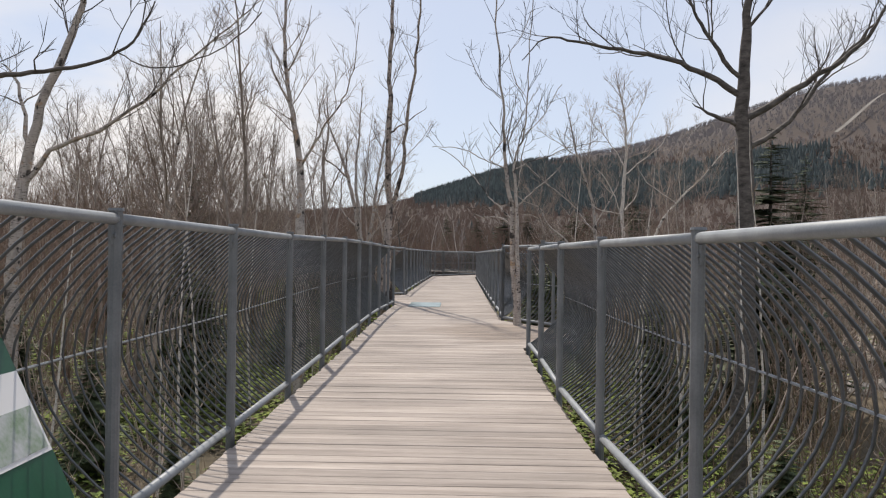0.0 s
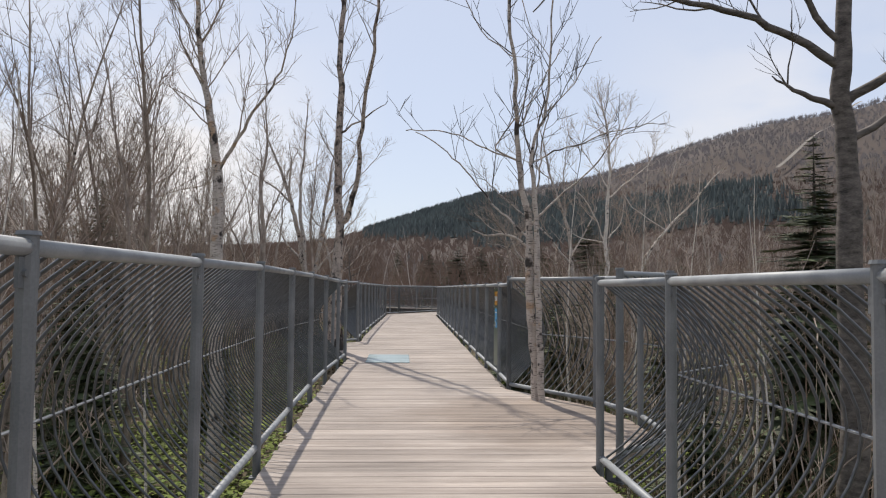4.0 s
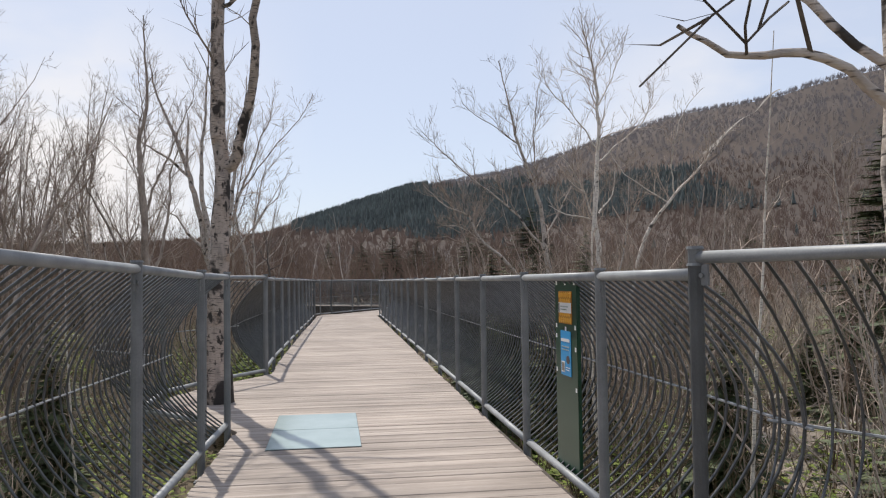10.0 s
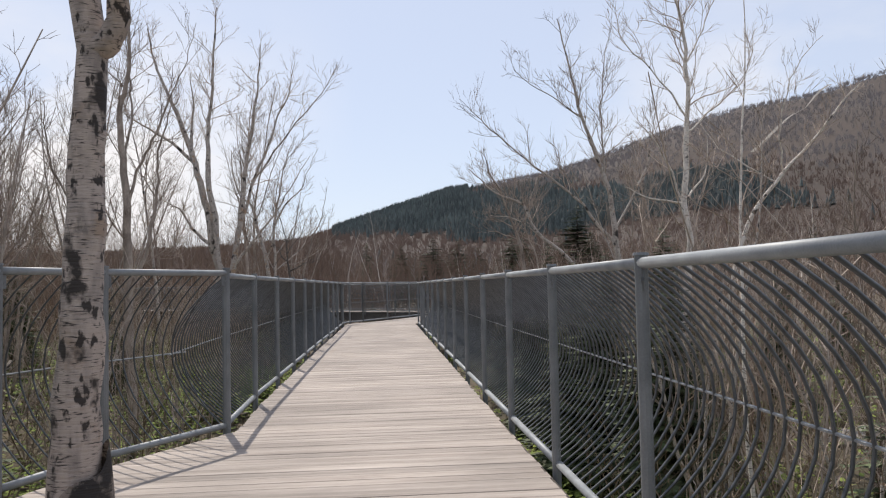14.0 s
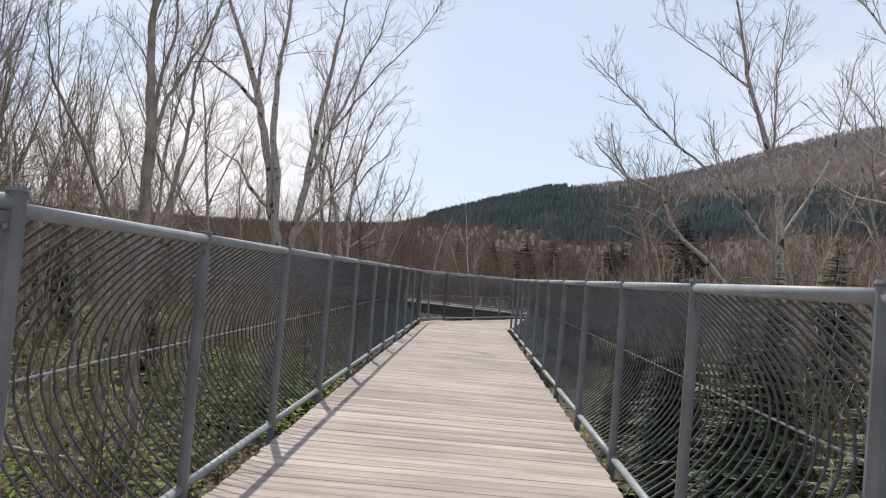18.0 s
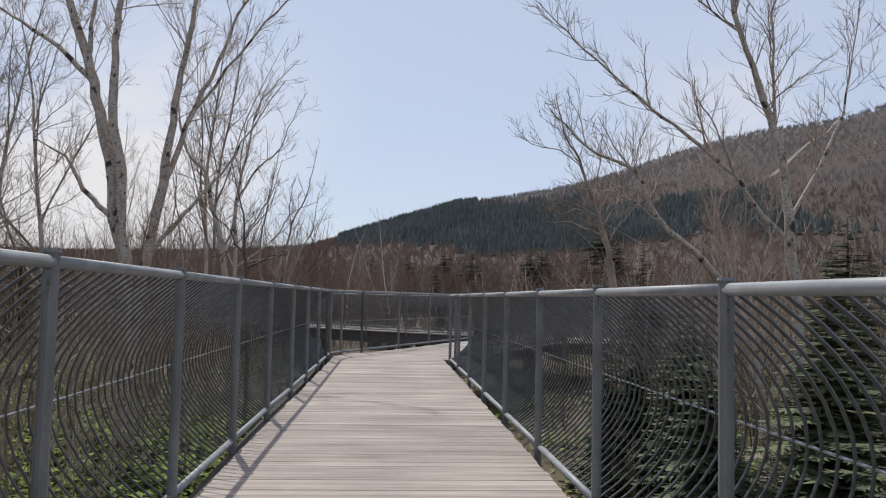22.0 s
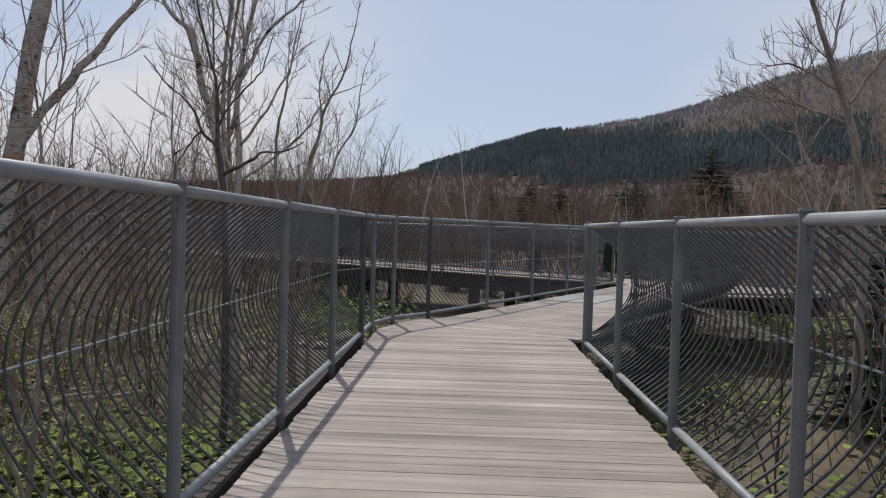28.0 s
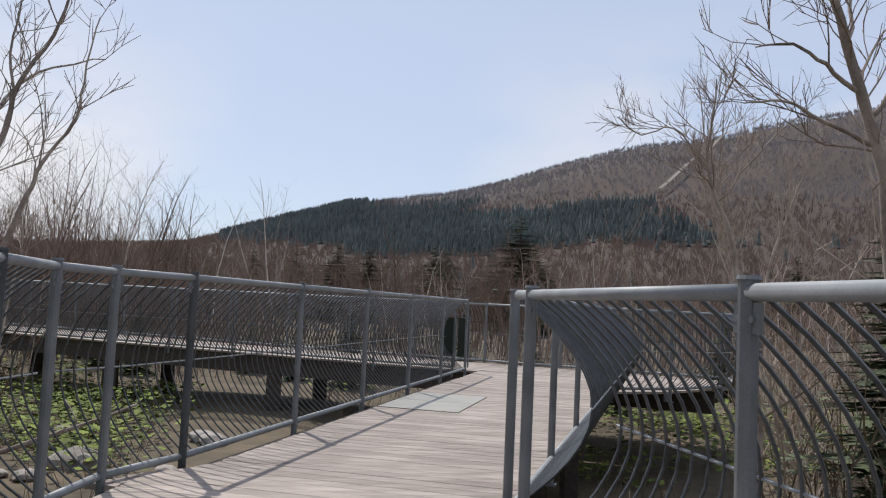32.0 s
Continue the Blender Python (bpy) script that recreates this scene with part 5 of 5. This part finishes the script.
def fir_tuft(s, p, d, rng):
    h, r = rng.uniform(3.2, 6.0), rng.uniform(0.8, 1.4)
    for z0, z1, rr in ((0.05, 0.6, 1.0), (0.35, 1.0, 0.62)):
        i, a0 = len(s.v), rng.uniform(0, 6)
        for k in range(5):
            a = a0 + k * 1.257
            s.v.append(p + Vector((math.cos(a) * r * rr, math.sin(a) * r * rr, h * z0)))
        s.v.append(p + Vector((0, 0, h * z1)))
        s.f += [(i + k, i + (k + 1) % 5, i + 5) for k in range(5)]


def hill_top(az):
    """The steepest angle at which the hill shows in that direction, as a slope."""
    a = radians(az)
    return max(ground_z(d * math.sin(a), 20 + d * math.cos(a)) / d for d in range(300, 680, 10))


TOPS = [hill_top(a) for a in range(-62, 68)]


def height_share(az, d, x, y):
    k = min(max(int(az + 62), 0), len(TOPS) - 2)
    top = TOPS[k] + (TOPS[k + 1] - TOPS[k]) * (az + 62 - k)
    return ground_z(x, y) / d / max(top, 0.02)


def in_firs(az, d, x, y, rng):
    """The fir belt: on the skyline where the hill begins, then lower down as the hill climbs."""
    if not (-3 < az < 36 and d > 280):
        return False
    u = height_share(az, d, x, y) + 0.10 * noise.noise((x * 0.012, y * 0.012, 2.0)) + 0.06 * noise.noise((x * 0.05, y * 0.05, 5.0)) + rng.uniform(-0.03, 0.03)
    lo = 0.88 - 0.044 * max(az + 3, 0) if az < 7 else 0.44
    hi = 1.2 if az < 7 else 0.95 - 0.019 * (az - 7)
    return lo < u < hi and rng.random() < (1.0 if az < 26 else 1.0 - (az - 26) / 12)


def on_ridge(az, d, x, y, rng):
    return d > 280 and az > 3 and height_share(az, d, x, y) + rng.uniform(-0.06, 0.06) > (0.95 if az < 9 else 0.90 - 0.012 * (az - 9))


far_wood("bare_woods", 3600, 61, 62, 210, bare_tuft, VALLEY_WOOD, "brown bare wood filling the valley floor", lambda az, d, x, y, r: not near_walk(x, y, 6))
far_wood("bare_woods", 380, 66, 62, 170, bare_tuft, PALE_WOOD, "pale grey birches among the brown valley wood", lambda az, d, x, y, r: not near_walk(x, y, 6))
far_wood("hillside_woods", 22000, 62, 190, 660, crown_tuft, HILL_WOOD, "brown leafless wood covering the hillside", lambda az, d, x, y, r: az > -45 and not in_firs(az, d, x, y, r) and not on_ridge(az, d, x, y, r))
far_wood("ridge_woods", 11000, 65, 280, 670, crown_tuft, HAZY_RIDGE, "leafless wood along the top of the hill, coloured grey for haze", lambda az, d, x, y, r: on_ridge(az, d, x, y, r) and not in_firs(az, d, x, y, r))
far_wood("fir_woods", 9500, 63, 300, 660, fir_tuft, HAZY_NEEDLE, "dark fir wood on the shoulder of the hill, its green greyed for haze", in_firs)
far_wood("fir_woods", 130, 64, 110, 300, fir_tuft, HAZY_NEEDLE, "scattered dark firs in the valley wood", lambda az, d, x, y, r: noise.noise((x * 0.02, y * 0.02, 7.0)) > 0.05)


# ---- plants, stones and dead wood on the ground ----
def ground_plants():
    rng = random.Random(71)
    leaf, stalk = Soup(), Soup()
    for _ in range(8500):
        side = rng.choice((-1, 1))
        x = 0.3 + side * (1.9 + abs(rng.gauss(0, 8.5)))
        y = -6 + 68 * rng.random() ** 1.3 + rng.gauss(0, 3)
        if noise.noise((x * 0.16, y * 0.16, 4.0)) < -0.08:
            continue
        if 1.5 < x < 9 and y > 33 and rng.random() < 0.75:
            continue
        for _ in range(rng.randint(10, 26)):
            px, py = x + rng.gauss(0, 0.45), y + rng.gauss(0, 0.45)
            z = ground_z(px, py) + rng.uniform(0.03, 0.4)
            a, w, l = rng.uniform(0, 6.28), rng.uniform(0.045, 0.085), rng.uniform(0.10, 0.22)
            d, s = Vector((math.cos(a), math.sin(a), rng.uniform(-0.4, 0.5))), Vector((-math.sin(a), math.cos(a), rng.uniform(-0.3, 0.3)))
            c, b = Vector((px, py, z)), len(leaf.v)
            leaf.v += [c, c + d * l * 0.5 + s * w, c + d * l, c + d * l * 0.5 - s * w]
            leaf.f.append((b, b + 1, b + 2, b + 3))
    for _ in range(2600):                                # the open hollow between the two walks
        x, y = rng.uniform(-22, -3), rng.uniform(24, 62)
        if noise.noise((x * 0.2, y * 0.12, 2.0)) < -0.05:
            continue
        for _ in range(rng.randint(8, 16)):
            px, py = x + rng.gauss(0, 0.5), y + rng.gauss(0, 0.35)
            a, w, l = rng.uniform(0, 6.28), rng.uniform(0.04, 0.08), rng.uniform(0.09, 0.2)
            d, s = Vector((math.cos(a), math.sin(a), rng.uniform(-0.3, 0.4))), Vector((-math.sin(a), math.cos(a), rng.uniform(-0.3, 0.3)))
            c, b = Vector((px, py, ground_z(px, py) + rng.uniform(0.02, 0.18))), len(leaf.v)
            leaf.v += [c, c + d * l * 0.5 + s * w, c + d * l, c + d * l * 0.5 - s * w]
            leaf.f.append((b, b + 1, b + 2, b + 3))
    for _ in range(2600):                                # patches close beside the walk
        x, y = 0.3 + rng.choice((-1, 1)) * rng.uniform(2.2, 8.5), rng.uniform(0, 46)
        if noise.noise((x * 0.3, y * 0.3, 9.0)) < -0.1:
            continue
        for _ in range(rng.randint(8, 18)):
            px, py = x + rng.gauss(0, 0.35), y + rng.gauss(0, 0.35)
            a, w, l = rng.uniform(0, 6.28), rng.uniform(0.03, 0.07), rng.uniform(0.07, 0.17)
            d, s = Vector((math.cos(a), math.sin(a), rng.uniform(-0.3, 0.5))), Vector((-math.sin(a), math.cos(a), rng.uniform(-0.3, 0.3)))
            c, b = Vector((px, py, ground_z(px, py) + rng.uniform(0.03, 0.35))), len(leaf.v)
            leaf.v += [c, c + d * l * 0.5 + s * w, c + d * l, c + d * l * 0.5 - s * w]
            leaf.f.append((b, b + 1, b + 2, b + 3))
    for _ in range(9000):
        side = rng.choice((-1, 1))
        x, y = 0.3 + side * (1.7 + 20 * rng.random() ** 1.4), rng.uniform(2, 70)
        c, h = Vector((x, y, ground_z(x, y) - 0.02)), rng.uniform(0.2, 1.1)
        t = c + Vector((rng.gauss(0, 0.35) * h, rng.gauss(0, 0.35) * h, h))
        w = Vector((rng.uniform(-1, 1), rng.uniform(-1, 1), 0)).normalized() * 0.008
        b = len(stalk.v)
        stalk.v += [c - w, c + w, t]
        stalk.f.append((b, b + 1, b + 2))
    tagged(leaf.done("ground_plants", LEAF), "low green leafy plants on the forest floor", "plants", kind="stuff")
    tagged(stalk.done("dry_stalks", DRY), "dry tan stalks and grass on the forest floor", "plants", kind="stuff")


def stone(name, seed, size, mat=STONE):
    bm = bmesh.new()
    bmesh.ops.create_icosphere(bm, subdivisions=2, radius=size)
    for v in bm.verts:
        v.co *= 1 + 0.35 * noise.noise(v.co * (1.6 / size) + Vector((seed, 0, 0)))
        v.co.z *= 0.6
    me = bpy.data.meshes.new(name)
    bm.to_mesh(me)
    bm.free()
    me.materials.append(mat)
    return tagged(new(name, me), "rounded pale stone on the ground", "stone", "stones")


def log(name, seed, length, r, mat, label):
    rng = random.Random(seed)
    s = Soup()
    pts = wander((0, 0, 0), (1, 0, 0.02), length, 9, 0.06, 0, rng)
    s.tube(pts, [r * (1 - 0.5 * i / 9) * rng.uniform(0.93, 1.07) for i in range(10)], 9)
    for _ in range(5):
        p = pts[rng.randint(2, 7)]
        q = wander(p, (rng.uniform(-0.2, 1), rng.uniform(-1, 1), rng.uniform(0.2, 1)), length * rng.uniform(0.08, 0.25), 3, 0.2, 0, rng)
        s.tube(q, [r * 0.4, r * 0.3, r * 0.2, r * 0.1], 5)
    return tagged(s.done(name, mat, None, True), label, "log", "dead wood")


def litter():
    rng = random.Random(72)
    stones = [stone("stone", 81 + i, 0.16 + 0.09 * i) for i in range(4)]
    used = set()
    spots = []
    for _ in range(9):
        spots.append((rng.uniform(-13, -4), rng.uniform(48, 54)))
    for _ in range(10):
        spots.append((rng.uniform(-4, 0), rng.uniform(50, 55)))
    for _ in range(26):
        spots.append((rng.uniform(4.5, 14), rng.uniform(22, 36)))
    for x, y in spots:
        if near_walk(x, y, 0.4):
            continue
        i = rng.randint(0, 3)
        m = Matrix.Translation((x, y, ground_z(x, y) + 0.05)) @ Matrix.Rotation(rng.uniform(0, 6), 4, "Z")
        if i in used:
            o = copy_thing(stones[i], m)
            k = rng.uniform(0.7, 1.7)
            o.scale = (k, k, k * 0.8)
        else:
            used.add(i)
            stones[i].matrix_basis = m
    for i in range(4):
        if i not in used:
            stones[i].location = (-6 - i, 50, ground_z(-6 - i, 50))
    logs = [log("log", 91, 3.6, 0.11, BARK_DARK, "dark fallen log on the forest floor"), log("fallen_branch", 92, 2.8, 0.05, BARK_GREY, "pale fallen branch on the forest floor"),
            log("fallen_branch", 93, 2.2, 0.035, TWIG_PALE, "thin pale fallen branch on the forest floor")]
    first = set()
    for _ in range(64):
        side = rng.choice((-1, 1))
        x, y = 0.3 + side * rng.uniform(4.2, 11), rng.uniform(6, 52)
        if near_walk(x, y, 2.2):
            continue
        i = rng.choice((0, 1, 1, 2, 2))
        m = Matrix.Translation((x, y, ground_z(x, y) + (0.08, 0.05, 0.12)[i])) @ Matrix.Rotation(rng.uniform(0, 6.3), 4, "Z") @ Matrix.Rotation(rng.uniform(-0.25, 0.05), 4, "Y")
        if i in first:
            copy_thing(logs[i], m)
        else:
            first.add(i)
            logs[i].matrix_basis = m


def gravel(x0, y0, rx, ry, turn, label):
    """An uneven patch of pale gravel lying on the ground."""
    s = Soup()
    rings, spokes = 7, 36
    for i in range(rings + 1):
        for k in range(spokes):
            a = 2 * math.pi * k / spokes
            f = i / rings * (1 + 0.25 * noise.noise((math.cos(a) * 1.5, math.sin(a) * 1.5, x0)))
            u, v = rx * f * math.cos(a), ry * f * math.sin(a)
            x, y = x0 + u * math.cos(turn) - v * math.sin(turn), y0 + u * math.sin(turn) + v * math.cos(turn)
            s.v.append(Vector((x, y, ground_z(x, y) + 0.07 - 0.12 * (i / rings) ** 3)))
    for i in range(rings):
        for k in range(spokes):
            k2 = (k + 1) % spokes
            s.f.append((i * spokes + k, (i + 1) * spokes + k, (i + 1) * spokes + k2, i * spokes + k2))
    tagged(s.done("gravel_patch", GRAVEL, None, True), label, "gravel", kind="structure")


ground_plants()
litter()
gravel(6.6, 38.0, 3.4, 1.9, 1.2, "pale bare ground below the boardwalk")
gravel(13.5, 30, 9, 3.2, 0.9, "pale bare gravel beside the wood")


def bare_strip():
    """A pale treeless track climbing the hill."""
    s = Soup()
    for i in range(25):
        t = i / 24
        az, d = radians(27 + 5.5 * t + 0.6 * math.sin(5 * t)), 400 + 160 * t
        x, y = d * math.sin(az), 20 + d * math.cos(az)
        w = Vector((math.cos(az), -math.sin(az), 0)) * (0.55 + 0.4 * math.sin(7 * t + 1))
        s.v += [Vector((x, y, ground_z(x, y) + 4.5)) - w, Vector((x, y, ground_z(x, y) + 4.5)) + w]
        if i:
            k = 2 * i
            s.f.append((k - 2, k - 1, k + 1, k))
    tagged(s.done("hill_track", ROCKBARE), "pale bare track climbing the wooded hill", "track", kind="structure")


bare_strip()


# ---- signs and floor panes ----
def flat(name, mat, parent, x0, z0, x1, z1, y, thick=0.003):
    s = Soup()
    s.box((x0, y - thick, z0), (x1, y, z1))
    return s.done(name, mat, parent)


def post_sign():
    """A narrow green board on the fence with two printed sheets."""
    base = tagged(empty("post_sign"), "narrow green sign board with honeycomb and blue prints on the fence", "sign")
    b = board((0.44, 0.025, 1.30), 0.004, GREEN, "board", base)
    b.location = (0, 0, 0.67)
    sheet = flat("sheet", DARK_ORANGE, base, -0.165, 1.015, 0.165, 1.285, -0.0135)
    for r in range(5):
        for c in range(6):
            x, z = -0.137 + 0.054 * c + (0.027 if r % 2 else 0), 1.046 + 0.052 * r
            if x > 0.142:
                continue
            s = Soup()
            ring = [(x + 0.0272 * math.sin(k * 1.0472), z + 0.0272 * math.cos(k * 1.0472)) for k in range(6)]
            s.prism([(px, -0.0185, pz) for px, pz in ring], [(px, -0.0166, pz) for px, pz in ring])
            s.done("cell", ORANGE, sheet)
    flat("label_strip", WHITE, sheet, -0.16, 1.105, 0.16, 1.19, -0.0172)
    for x0, z0, x1, z1 in ((-0.10, 1.152, 0.085, 1.163), (-0.10, 1.128, 0.055, 1.139)):
        flat("text_bar", PICTURE, sheet, x0, z0, x1, z1, -0.0205, 0.001)
    flat("figure", BROWN, sheet, -0.15, 1.11, -0.125, 1.184, -0.0205, 0.001)
    sheet = flat("sheet", BLUE, base, -0.127, 0.585, 0.127, 0.955, -0.0135)
    for x0, z0, x1, z1, m in ((-0.108, 0.865, 0.103, 0.89, WHITE), (-0.094, 0.82, 0.094, 0.828, PICTURE), (-0.094, 0.795, 0.084, 0.802, PICTURE), (0.000, 0.65, 0.103, 0.656, WHITE), (0.000, 0.63, 0.094, 0.636, WHITE),
                              (-0.105, 0.61, -0.022, 0.70, WHITE), (-0.094, 0.62, -0.034, 0.69, ROCKBARE)):
        flat("text_bar", m, sheet, x0, z0, x1, z1, -0.0175 - (0.0015 if m is ROCKBARE else 0), 0.001)
    s = Soup()
    ring = [(0.056 + 0.040 * math.cos(k * 0.5236), 0.72 + 0.034 * math.sin(k * 0.5236)) for k in range(12)]
    s.prism([(px, -0.0185, pz) for px, pz in ring], [(px, -0.0166, pz) for px, pz in ring])
    s.done("figure", BROWN, sheet)
    for x, z in ((-0.18, 1.29), (0.0, 1.29), (0.18, 1.29), (-0.19, 1.0), (0.0, 0.985), (0.19, 1.0), (-0.195, 0.93), (0.19, 0.86), (-0.195, 0.7), (0.19, 0.6)):
        flat("tape", WHITE, base, x - 0.014, z - 0.014, x + 0.014, z + 0.014, -0.0135, 0.0012)
    return base


sign = post_sign()
sign.matrix_basis = pose(1.425, 16.99, 0, 0, 0, -88)
for kid in sign.children:
    if kid.name.startswith("sheet"):
        kid.location.z, kid.scale = 0.207, (0.8, 1, 0.8)


def lectern_sign():
    """A sloping green board with a printed picture beside the fence."""
    base = tagged(empty("lectern_sign"), "sloping green information board with a white printed picture", "sign")
    b = board((0.80, 0.02, 0.86), 0.006, BOARD_GREEN, "board", base)
    s = Soup()
    s.box((-0.38, -0.014, -0.10), (0.385, -0.011, 0.27))
    sheet = s.done("sheet", WHITE, base)
    s = Soup()
    s.box((-0.36, -0.017, -0.08), (0.365, -0.0145, 0.11))
    s.done("picture", PICTURE, sheet)
    for z in (0.14, 0.18, 0.22):
        s = Soup()
        s.box((-0.22, -0.0165, z), (0.16, -0.0145, z + 0.012))
        s.done("text_bar", PICTURE, sheet)
    for x in (-0.25, 0.25):
        s = Soup()
        s.box((x - 0.02, 0.012, -0.42), (x + 0.02, 0.05, 0.3))
        s.done("leg", STEEL, base)
    return base


def floor_pane(x0, x1, y0, y1, m=None, label="pale teal glass panes let into the plank deck", mat=PANE):
    base = tagged(empty("floor_pane"), label, "glass pane", "floor panes")
    mid = (y0 + y1) / 2
    for a, b in ((y0, mid - 0.006), (mid + 0.006, y1)):
        s = Soup()
        s.box((x0, a, 0.004), (x1, b, 0.010))
        s.done("pane", mat, base)
    s = Soup()
    s.box((x0 - 0.004, y0 - 0.004, 0.0005), (x1 + 0.004, y1 + 0.004, 0.0035))
    s.done("gasket", RUBBER, base)
    if m is not None:
        base.matrix_basis = m
    return base


lectern = lectern_sign()
lectern.matrix_basis = pose(-1.37, 2.92, 0.47, -25.7, 0, 90)
floor_pane(-0.66, 0.09, 18.25, 19.85)
floor_pane(-0.5, 0.5, -0.9, 0.9, pose(2.6, 48.1, 0, 0, 0, -27), "dusty greenish glass panes let into the plank deck", OLD_PANE)


def dark_board():
    """Two tall dark boards side by side on a stand."""
    base = tagged(empty("notice_board"), "dark green notice board of two tall panels", "sign")
    for x in (-0.17, 0.17):
        p = board((0.23, 0.03, 0.8), 0.005, DARK_GREEN, "panel", base)
        p.location = (x, 0, 0.62)
    for x in (-0.29, 0.0, 0.29):
        s = Soup()
        s.box((x - 0.012, -0.012, 0.0), (x + 0.012, 0.012, 1.05))
        s.done("upright", STEEL, base)
    return base


dark_board().matrix_basis = pose(4.3, 54.0, 0, 0, 0, -30)
